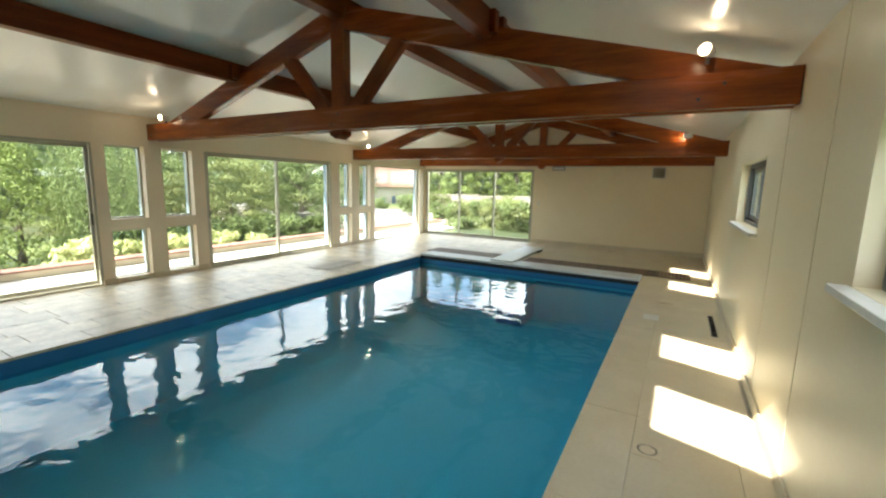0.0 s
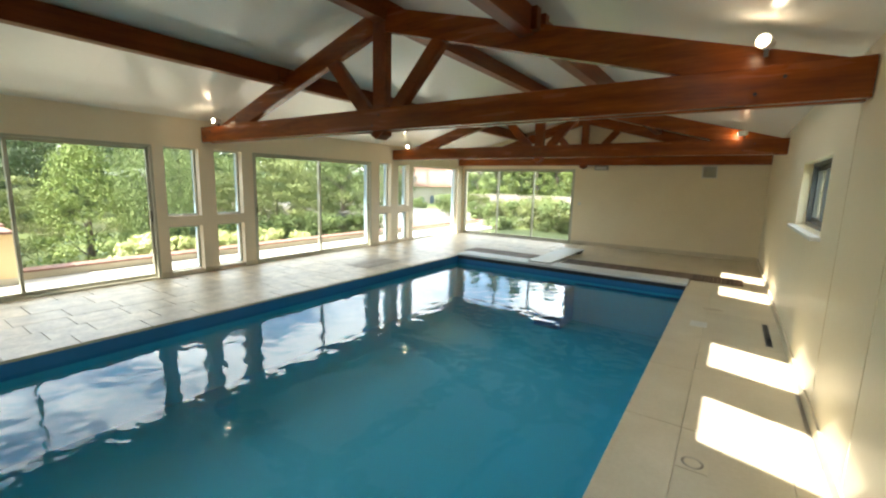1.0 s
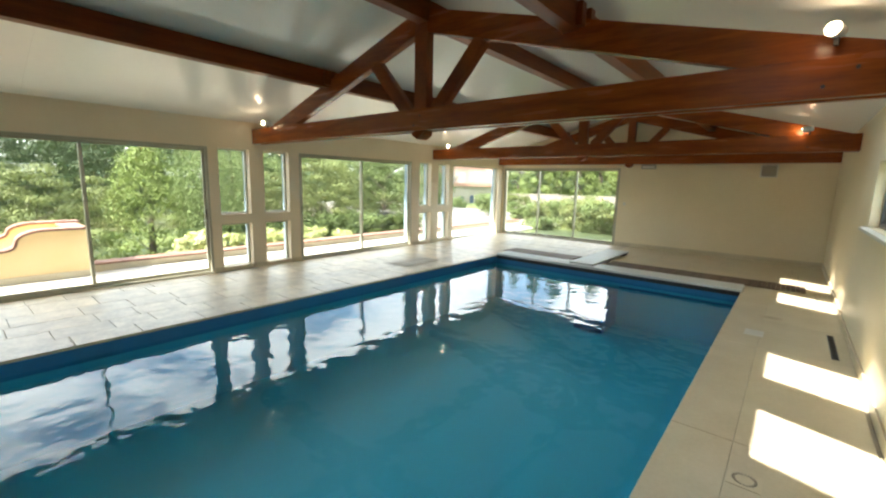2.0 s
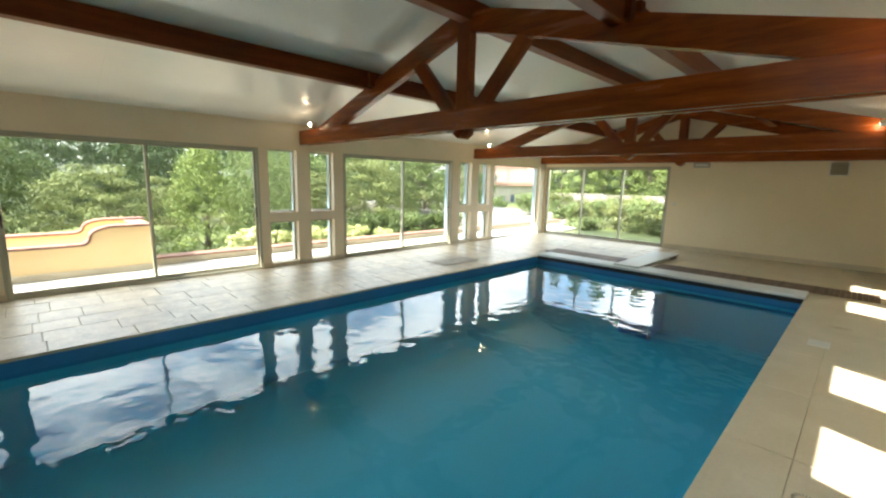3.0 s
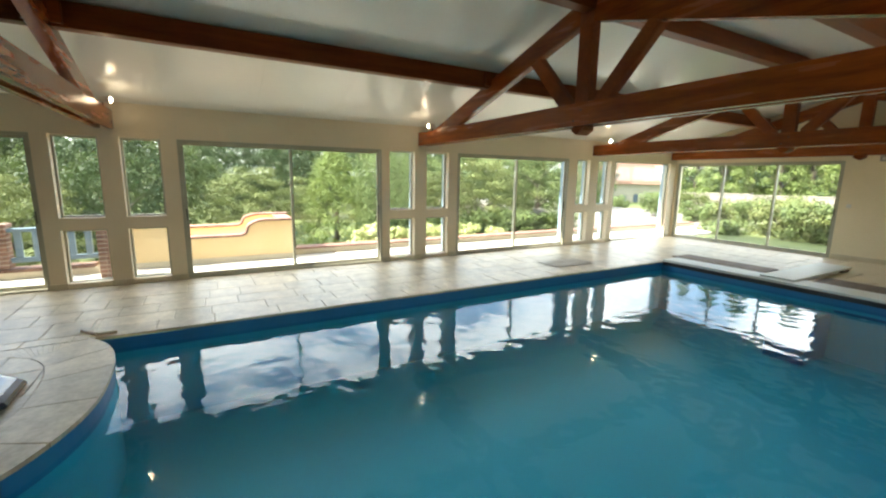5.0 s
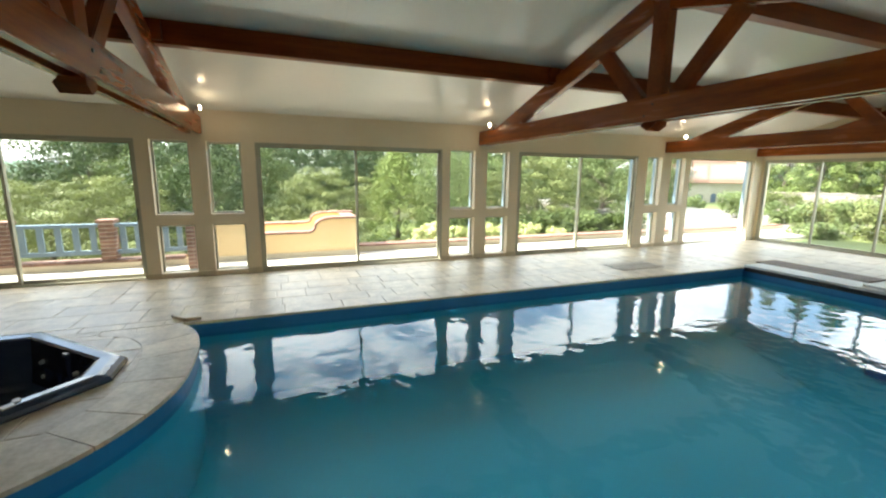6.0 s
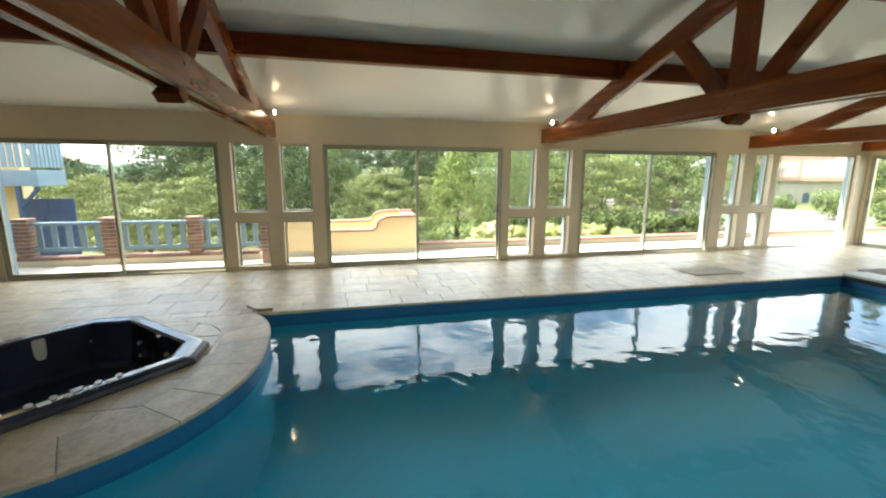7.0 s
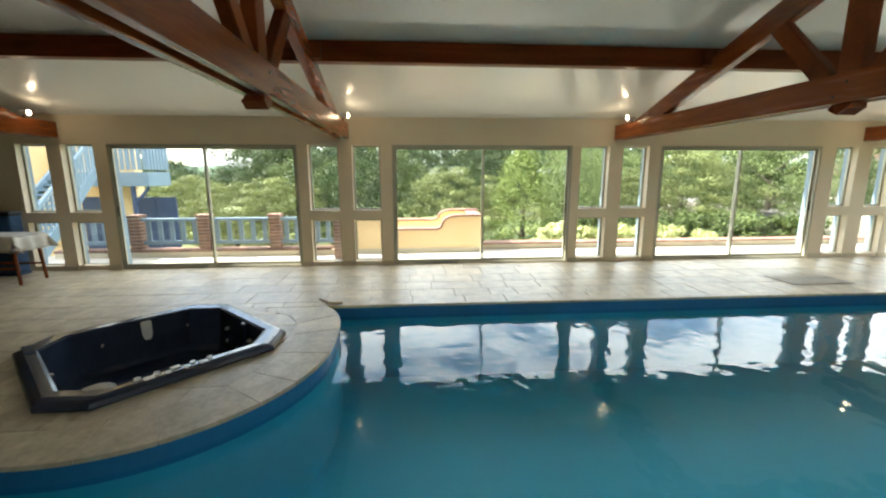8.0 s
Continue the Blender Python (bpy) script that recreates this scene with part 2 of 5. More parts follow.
def bar(bm, a, b, wide, high, bevel=0.008, up=(0, 0, 1)):
    """A squared timber from a to b."""
    a, b = Vector(a), Vector(b)
    d = (b - a).normalized()
    side = d.cross(Vector(up))
    side = side.normalized() if side.length > 1e-4 else Vector((1, 0, 0))
    top = side.cross(d)
    m = Matrix((side, d, top)).transposed().to_4x4()
    m.translation = (a + b) / 2
    made = bmesh.ops.create_cube(bm, size=1.0, matrix=m @ Matrix.Diagonal((wide, (b - a).length, high, 1)))
    if bevel:
        bmesh.ops.bevel(bm, geom=list({e for v in made["verts"] for e in v.link_edges}), offset=bevel, segments=2, affect="EDGES")
    return bm


def rod(bm, a, b, r0, r1=None, sides=12):
    a, b = Vector(a), Vector(b)
    m = (b - a).to_track_quat("Z", "Y").to_matrix().to_4x4()
    m.translation = (a + b) / 2
    bmesh.ops.create_cone(bm, cap_ends=True, segments=sides, radius1=r0, radius2=r0 if r1 is None else r1, depth=(b - a).length, matrix=m)
    return bm


def link(name, bm, mat, parent=None, smooth=False):
    me = bpy.data.meshes.new(name)
    bmesh.ops.recalc_face_normals(bm, faces=bm.faces[:])
    bm.to_mesh(me)
    bm.free()
    me.materials.append(mat)
    if smooth:
        for p in me.polygons:
            p.use_smooth = True
    ob = new(name, me)
    ob.parent = parent
    return ob


def part(name, bm, mat, parent, label="", smooth=False):
    return tagged(link(name, bm, mat, parent, smooth), label)


def thing(name, label, category, group="", at=(0, 0, 0), turn=0.0):
    e = new(name)
    e.empty_display_size = 0.1
    e.matrix_basis = pose(*at, 0, 0, turn)
    return tagged(e, label, category, group)


def structure(name, bm, mat, label, category, parent=None):
    return tagged(link(name, bm, mat, parent), label, category, kind="structure")


def solid(name, verts, faces, mat, parent=None):
    me = bpy.data.meshes.new(name)
    me.from_pydata(verts, [], faces)
    me.materials.append(mat)
    me.update()
    ob = new(name, me)
    ob.parent = parent
    return ob


# flat convex polygons, counter-clockwise
def clip_line(poly, a, b, keep=1):
    """The part of a convex polygon to the left (keep 1) or right (keep -1) of the line a-b."""
    out = []
    side = [keep * ((b[0] - a[0]) * (p[1] - a[1]) - (b[1] - a[1]) * (p[0] - a[0])) for p in poly]
    for i, p in enumerate(poly):
        q, s, t = poly[(i + 1) % len(poly)], side[i], side[(i + 1) % len(poly)]
        if s >= 0:
            out.append(p)
        if s * t < 0:
            k = s / (s - t)
            out.append((p[0] + k * (q[0] - p[0]), p[1] + k * (q[1] - p[1])))
    return out


def area(poly):
    return 0.5 * sum(p[0] * q[1] - q[0] * p[1] for p, q in zip(poly, poly[1:] + poly[:1])) if len(poly) > 2 else 0.0


def both(poly, other):
    for a, b in zip(other, other[1:] + other[:1]):
        poly = clip_line(poly, a, b)
        if area(poly) < 1e-5:
            return []
    return poly


def minus(polys, other):
    out = []
    for poly in polys:
        if not both(poly, other):
            out.append(poly)
            continue
        rest = poly
        for a, b in zip(other, other[1:] + other[:1]):
            piece = clip_line(rest, a, b, -1)
            if area(piece) > 4e-4:
                out.append(piece)
            rest = clip_line(rest, a, b)
            if area(rest) < 1e-5:
                break
    return out


def rect(x0, y0, x1, y1):
    return [(x0, y0), (x1, y0), (x1, y1), (x0, y1)]


def slab_mesh(name, polys, z0, z1, chamfer=0.004):
    """Flat stones: prisms over convex polygons with a chamfered upper edge."""
    verts, faces = [], []
    for poly in polys:
        k, n = len(verts), len(poly)
        cx, cy = sum(p[0] for p in poly) / n, sum(p[1] for p in poly) / n
        size = math.sqrt(max(area(poly), 1e-6))
        s = 1 - 2 * chamfer / size
        verts += [(x, y, z0) for x, y in poly] + [(x, y, z1 - chamfer) for x, y in poly] + [(cx + (x - cx) * s, cy + (y - cy) * s, z1) for x, y in poly]
        for i in range(n):
            j = (i + 1) % n
            faces += [(k + i, k + j, k + n + j, k + n + i), (k + n + i, k + n + j, k + 2 * n + j, k + 2 * n + i)]
        faces.append(tuple(k + 2 * n + i for i in range(n)))
    me = bpy.data.meshes.new(name)
    me.from_pydata(verts, [], faces)
    return me


# ---- plan ----
XW, XE, YN, YS = -7.54, 0.642, 12.10, -7.6       # inner faces of the four walls
TRUSSES = [-5.88, -1.17, 3.78, 8.66]
DOORS = [(-5.06, -1.965), (-0.33, 2.915), (4.585, 7.76)]
RIDGE_X, EAVE_Z, SLOPE = -3.45, 2.60, 0.266
HEAD = 2.135


def roof_z(x):
    return EAVE_Z + SLOPE * (x - XW if x < RIDGE_X else XE - x)


# ---- walls ----
def wall_boxes(lo, hi, z1, holes, fixed0, fixed1, along):
    """Boxes of a wall that runs along one axis, round its openings (start, end, sill, head), which are sorted and may stand above one another."""
    cuts = sorted({lo, hi, *itertools.chain(*[(h[0], h[1]) for h in holes])})
    out = []
    for a, b in zip(cuts, cuts[1:]):
        spans = sorted((h[2], h[3]) for h in holes if h[0] < b - 1e-6 and h[1] > a + 1e-6)
        z = -0.05
        for s, e in spans + [(z1, z1)]:
            if s > z + 1e-6:
                out.append((fixed0, a, z, fixed1, b, s) if along == "y" else (a, fixed0, z, b, fixed1, s))
            z = e
    return out


west = [(a, b, 0.0, HEAD) for a, b in DOORS]
NARROW = [(-6.48, -6.00), (-5.78, -5.27), (-1.78, -1.27), (-1.025, -0.54), (3.075, 3.605), (3.865, 4.365), (8.05, 8.50), (8.80, 9.27)]
for a, b in NARROW:
    west += [(a, b, 0.06, 0.83), (a, b, 1.0, 2.13)]
west.append((9.45, 11.82, 0.0, HEAD))
structure("wall_west", boxes(*wall_boxes(YS, YN, EAVE_Z + 0.02, west, XW - 0.17, XW, "y")), PIER, "cream painted window wall with square piers", "wall")
structure("wall_west_outside", boxes(*wall_boxes(YS, YN + 0.3, EAVE_Z + 0.02, [(a, b, c, d + (0.14 if d > 2 else 0)) for a, b, c, d in west], XW - 0.26, XW - 0.172, "y")), BLUE, "pale blue painted outer window reveals", "wall")

north = [(-7.47, -3.77, 0.0, HEAD)]
gable = wall_boxes(XW, XE, 2.59, north, YN, YN + 0.22, "x")
bm = boxes(*gable)
for y0, y1 in ((YN, YN + 0.22),):
    ring = [bm.verts.new((x, y, z)) for y in (y0, y1) for x, z in ((XW, 2.59), (XE, 2.59), (XE, EAVE_Z), (RIDGE_X, roof_z(RIDGE_X)), (XW, EAVE_Z))]
    bm.faces.new(ring[:5])
    bm.faces.new(ring[9:4:-1])
    for i in range(5):
        bm.faces.new((ring[i], ring[(i + 1) % 5], ring[5 + (i + 1) % 5], ring[5 + i]))
structure("wall_north", bm, PAINT, "plain cream painted end wall", "wall")
east = [(4.70, 6.40, 1.28, 1.975), (0.55, 2.25, 1.28, 1.975)]
structure("wall_east", boxes(*wall_boxes(YS, YN + 0.22, EAVE_Z + 0.02, east, XE, XE + 0.30, "y")), PAINT, "smooth cream painted side wall", "wall")
# out of view; closes the hall and its dark colour dims this end
structure("wall_south", boxes((XW, YS - 0.2, -0.05, XE, YS, 3.75)), DIM_BACK, "unseen plain back wall, dark brown to dim the hall end", "wall")

# ceiling of long boards, with openings for the skylights in the east slope
SKYLIGHTS = [0.20, 1.66, 4.97, 6.47]
SKY_X0, SKY_X1 = -0.68, 0.18
SKY_A, SKY_B = 0.61, 0.39                        # reach of each opening to the south and north of its mark
slope_dir = Vector((1, 0, SLOPE)).normalized()


def sloped(bm, x0, x1, y0, y1, lift, thick):
    """A board under the roof between two x, which follows the slope."""
    low = [(x0, roof_z(x0) + lift), (x1, roof_z(x1) + lift)]
    v = [bm.verts.new((x, y, z + dz)) for dz in (0, thick) for y in (y0, y1) for x, z in low]
    for f in ((0, 1, 3, 2), (4, 6, 7, 5), (0, 4, 5, 1), (2, 3, 7, 6), (0, 2, 6, 4), (1, 5, 7, 3)):
        bm.faces.new([v[i] for i in f])


bm = bmesh.new()
rows = [YS + i * 1.195 for i in range(20)]
rows = [min(r, YN) for r in rows] + [YN]
for a, b in zip(rows, rows[1:]):
    if b - a < 0.02:
        continue
    sloped(bm, XW, RIDGE_X, a + 0.0004, b - 0.0004, 0, 0.03)
holes = [(c - SKY_A, c + SKY_B) for c in SKYLIGHTS]
cuts = sorted({*rows, *itertools.chain(*holes)})
for a, b in zip(cuts, cuts[1:]):
    if b - a < 0.01:
        continue
    g0 = 0.0004 if a in rows else 0
    g1 = 0.0004 if b in rows else 0
    if any(h0 - 1e-6 <= a and b <= h1 + 1e-6 for h0, h1 in holes):
        sloped(bm, RIDGE_X, SKY_X0, a + g0, b - g1, 0, 0.03)
        sloped(bm, SKY_X1, XE, a + g0, b - g1, 0, 0.03)
    else:
        sloped(bm, RIDGE_X, XE, a + g0, b - g1, 0, 0.03)
structure("ceiling", bm, CEIL, "pale satin ceiling boards under a pitched roof", "ceiling")
bm = bmesh.new()
sloped(bm, XW - 0.5, RIDGE_X, YS - 0.3, YN + 0.5, 0.034, 0.16)
cuts = sorted({YS - 0.3, YN + 0.5, *itertools.chain(*holes)})
for a, b in zip(cuts, cuts[1:]):
    if any(h0 - 1e-6 <= a and b <= h1 + 1e-6 for h0, h1 in holes):
        sloped(bm, RIDGE_X, SKY_X0, a, b, 0.034, 0.16)
        sloped(bm, SKY_X1, XE + 0.6, a, b, 0.034, 0.16)
    else:
        sloped(bm, RIDGE_X, XE + 0.6, a, b, 0.034, 0.16)
structure("roof", bm, ROOFTILE, "tiled pitched roof over the pool hall", "roof")
for c in SKYLIGHTS:
    sk = tagged(new("window_skylight"), "small roof window letting sun in", "skylight", "roof windows", "structure")
    bm = bmesh.new()
    y0, y1 = c - SKY_A, c + SKY_B
    for xa, xb, ya, yb in ((SKY_X0, SKY_X0 + 0.03, y0, y1), (SKY_X1 - 0.03, SKY_X1, y0, y1), (SKY_X0 + 0.03, SKY_X1 - 0.03, y0, y0 + 0.03), (SKY_X0 + 0.03, SKY_X1 - 0.03, y1 - 0.03, y1)):
        sloped(bm, xa, xb, ya, yb, 0.05, 0.16)
    part("frame", bm, PLASTIC, sk)
    bm = bmesh.new()
    sloped(bm, SKY_X0 + 0.03, SKY_X1 - 0.03, y0 + 0.03, y1 - 0.03, 0.052, 0.006)
    part("pane", bm, GLASS, sk).visible_shadow = False


# ---- glazed doors and windows ----
def frame_bars(bm, u0, u1, z0, z1, w, d0, d1, along, bottom=None):
    """Four bars of a frame in an opening; d0..d1 is its depth across the wall."""
    bt = w if bottom is None else bottom
    for a, b, c, d in ((u0, u0 + w, z0, z1), (u1 - w, u1, z0, z1), (u0 + w, u1 - w, z1 - w, z1), (u0 + w, u1 - w, z0, z0 + bt)):
        if along == "y":
            box(bm, d0, a, c, d1, b, d, bevel=0.004)
        else:
            box(bm, a, d0, c, b, d1, d, bevel=0.004)


def pane(parent, u0, u1, z0, z1, d, along):
    bm = boxes((d - 0.004, u0, z0, d + 0.004, u1, z1)) if along == "y" else boxes((u0, d - 0.004, z0, u1, d + 0.004, z1))
    p = part("pane", bm, GLASS, parent)
    p.visible_shadow = False
    return p


def sliding_door(name, u0, u1, z1, leaves, d, along, label):
    s = -1 if along == "y" else 1                 # towards the outside
    ob = tagged(new(name), label, "glass door", "glazed doors", "structure")
    bm = bmesh.new()
    a, b = sorted((d, d + s * 0.10))
    frame_bars(bm, u0, u1, 0.0, z1, 0.036, a, b, along, 0.03)
    part("frame", bm, ALU, ob)
    w = (u1 - u0 - 0.072) / leaves
    for i in range(leaves):
        off = d + s * (0.014 + 0.042 * (i % 2))
        lo, hi = u0 + 0.036 + i * w - (0.02 if i else 0), u0 + 0.036 + (i + 1) * w + (0.02 if i < leaves - 1 else 0)
        bm = bmesh.new()
        a, b = sorted((off, off + s * 0.036))
        frame_bars(bm, lo, hi, 0.032, z1 - 0.038, 0.038, a, b, along, 0.055)
        leaf = part("leaf", bm, ALU, ob)
        pane(leaf, lo + 0.034, hi - 0.034, 0.083, z1 - 0.072, off + s * 0.018, along)
        if i in (0, leaves - 1):
            hx = lo + 0.012 if i == 0 else hi - 0.026
            bm = boxes((off, hx, 0.93, off + 0.014, hx + 0.014, 1.1)) if along == "y" else boxes((hx, off - 0.014, 0.93, hx + 0.014, off, 1.1))
            part("handle", bm, BLACK, leaf, "small black pull handle")
    return ob


for i, (a, b) in enumerate(DOORS):
    sliding_door(f"door_{i + 1}", a, b, HEAD, 2, XW - 0.006, "y", "wide olive-grey aluminium sliding glass door onto the terrace")
sliding_door("door_4", -7.47, -3.77, HEAD, 3, YN + 0.006, "x", "three-leaf sliding glass door in the end wall")
n = 0
for a, b in NARROW:
    for z0, z1 in ((0.06, 0.83), (1.0, 2.13)):
        n += 1
        ob = tagged(new(f"window_{n}"), "narrow fixed window between cream piers", "window", "narrow windows", "structure")
        bm = bmesh.new()
        frame_bars(bm, a, b, z0, z1, 0.028, XW - 0.17, XW - 0.12, "y")
        part("frame", bm, ALU, ob)
        pane(ob, a + 0.026, b - 0.026, z0 + 0.026, z1 - 0.026, XW - 0.145, "y")
        if z0 < 0.5:
            part("sill", boxes((XW - 0.118, a, 0.06, XW + 0.0, b, 0.075), bevel=0.003), PIER, ob)
ob = tagged(new("window_corner"), "tall fixed corner window to the terrace", "window", "", "structure")
bm = bmesh.new()
frame_bars(bm, 9.45, 11.82, 0.0, HEAD, 0.04, XW - 0.14, XW - 0.08, "y")
part("frame", bm, ALU, ob)
pane(ob, 9.488, 11.782, 0.038, 2.097, XW - 0.11, "y")
for i, (a, b) in enumerate(((4.70, 6.40), (0.55, 2.25))):
    ob = tagged(new(f"window_side_{i + 1}"), "small high sliding window with dark frame and white sill", "window", "side windows", "structure")
    bm = bmesh.new()
    frame_bars(bm, a, b, 1.28, 1.975, 0.045, XE + 0.085, XE + 0.165, "y")
    part("frame", bm, ALU_DARK, ob)
    for k, (lo, hi) in enumerate(((a + 0.045, (a + b) / 2 + 0.03), ((a + b) / 2 - 0.03, b - 0.045))):
        bm = bmesh.new()
        frame_bars(bm, lo, hi, 1.327, 1.928, 0.045, XE + 0.09 + 0.034 * k, XE + 0.122 + 0.034 * k, "y")
        leaf = part("leaf", bm, ALU_DARK, ob)
        pane(leaf, lo + 0.04, hi - 0.04, 1.37, 1.885, XE + 0.106 + 0.034 * k, "y")
    part("sill", boxes((XE - 0.07, a - 0.06, 1.242, XE + 0.083, b + 0.06, 1.277), bevel=0.006), PLASTIC, ob, "white projecting window sill")

# pier plinths, skirtings
edges = sorted({YS, *itertools.chain(*[(h[0], h[1]) for h in west if h[2] < 0.5]), YN})
piers = [(a, b) for a, b in zip(edges, edges[1:]) if not any(h[0] < (a + b) / 2 < h[1] and h[2] < 0.5 for h in west)]
for a, b in piers:
    if b - a < 0.6:
        structure("baseboard_pier", boxes((XW - 0.012, a - 0.010, 0.0, XW + 0.022, b + 0.010, 0.085), bevel=0.004), STONE_FINE, "small stone plinth at the foot of a pier", "plinth")
structure("baseboard_north", boxes((-3.75, YN - 0.018, 0.0, XE - 0.02, YN - 0.001, 0.11), bevel=0.004), STONE_FINE, "cream stone skirting", "skirting")
structure("baseboard_east", boxes((XE - 0.018, YS, 0.0, XE - 0.001, YN - 0.02, 0.10), bevel=0.004), STONE_FINE, "cream stone skirting", "skirting")
for y in (2.86, 3.95):
    structure("trim_wall_joint", boxes((XE - 0.003, y, 0.102, XE + 0.002, y + 0.014, EAVE_Z), bevel=0.001), PAINT, "slim upright joint cover painted like the wall", "trim")

# ---- pool ----
PX0, PX1, PY0, PY1 = -5.16, -0.48, -2.33, 8.16
CX, CY, CR = -3.90, -2.33, 1.585
WATER_Z, DEEP = -0.15, -1.0


def platform(t, off=0.0):
    """Edge of the rounded hot tub platform at an angle: round to the east, squarer to the west."""
    c, s = math.cos(t), math.sin(t)
    k = 1.0 if c > 0 else 2 / 3
    return CX + (CR + off) * math.copysign(abs(c) ** k, c), CY + (CR - 0.05 + off) * math.copysign(abs(s) ** k, s)


th0 = math.acos(-(((CX - PX0) / CR) ** 1.5))      # where the platform meets the long side
EDGE_Y = platform(th0)[1]
arc = [platform(th0 * i / 40) for i in range(41)]
outline = [(PX1, -3.4), (PX1, PY1), (PX0, PY1)] + arc[::-1] + [(CX + CR, -3.4)]
bm = bmesh.new()
low = [bm.verts.new((x, y, DEEP)) for x, y in outline]
mid = [bm.verts.new((x, y, -0.19)) for x, y in outline]
for i in range(len(outline)):
    j = (i + 1) % len(outline)
    bm.faces.new((mid[i], mid[j], low[j], low[i]))
bm.faces.new(low)
pool = structure("pool_basin", bm, LINER, "blue lined indoor swimming pool basin", "pool")
bm = bmesh.new()
bm.faces.new([bm.verts.new((x, y, WATER_Z)) for x, y in outline])
bm.faces.ensure_lookup_table()
bm.normal_update()
if bm.faces[0].normal.z < 0:
    bm.faces[0].normal_flip()
me = bpy.data.meshes.new("water")
bm.to_mesh(me)
bm.free()
me.materials.append(WATER)
water = tagged(new("water", me), "calm clear blue pool water with faint ripples", "water", kind="structure")
bm = bmesh.new()
top = [bm.verts.new((x, y, -0.03)) for x, y in outline]
mid = [bm.verts.new((x, y, -0.19)) for x, y in outline]
for i in range(len(outline)):
    j = (i + 1) % len(outline)
    bm.faces.new((top[i], top[j], mid[j], mid[i]))
part("liner_band", bm, LINER_BAND, pool, "deeper blue band along the waterline")
part("step", boxes((-2.90, PY1 - 0.78, DEEP + 0.01, -2.38, PY1 - 0.02, -0.28), bevel=0.02), LINER_BAND, pool, "submerged blue step block")
part("ledge", boxes((-2.37, PY1 - 0.035, -0.27, PX1 - 0.01, PY1 - 0.012, -0.23), bevel=0.005), LINER_BAND, pool)

# ---- floor slab under the stones ----
POOL_R1, POOL_R2 = rect(PX0, PY0, PX1, PY1), rect(CX + CR, -3.4, PX1, PY0)
DISC = [platform(2 * math.pi * i / 96) for i in range(96)]
INNER = [platform(2 * math.pi * i / 96, -0.44) for i in range(96)]
SPA_C, SPA_H, SPA_CUT = (-4.03, -2.48), 0.935, 0.27


def octagon(h, cut):
    pts = [(h, -h + cut), (h, h - cut), (h - cut, h), (-h + cut, h), (-h, h - cut), (-h, -h + cut), (-h + cut, -h), (h - cut, -h)]
    c, s = math.cos(radians(45)), math.sin(radians(45))
    return [(SPA_C[0] + x * c - y * s, SPA_C[1] + x * s + y * c) for x, y in pts]


SPA_HOLE = octagon(SPA_H - 0.10, SPA_CUT * 0.95)


def floor_part(poly, disc):
    got = minus(minus([poly], POOL_R1), POOL_R2)
    inside = both(both(poly, POOL_R1), disc)
    got = got + ([inside] if inside else [])
    return [p for p in minus(got, SPA_HOLE) if area(p) > 1e-3]


bm_polys = []
for x0, x1 in ((XW - 0.05, PX0), (PX0, CX + CR), (CX + CR, PX1), (PX1, XE)):
    for y0, y1 in ((YS, -3.4), (-3.4, PY0), (PY0, PY1), (PY1, YN + 0.06)):
        bm_polys += floor_part(rect(x0, y0, x1, y1), DISC)
slab = bpy.data.objects.new("floor", slab_mesh("floor", bm_polys, -0.028, -0.008, 0.0005))
scene.collection.objects.link(slab)
slab.data.materials.append(GROUT)
tagged(slab, "pale stone paved floor round the pool", "floor", kind="structure")

# ---- roof timbers ----
TIE_Z0, TIE_Z1 = 2.235, 2.485


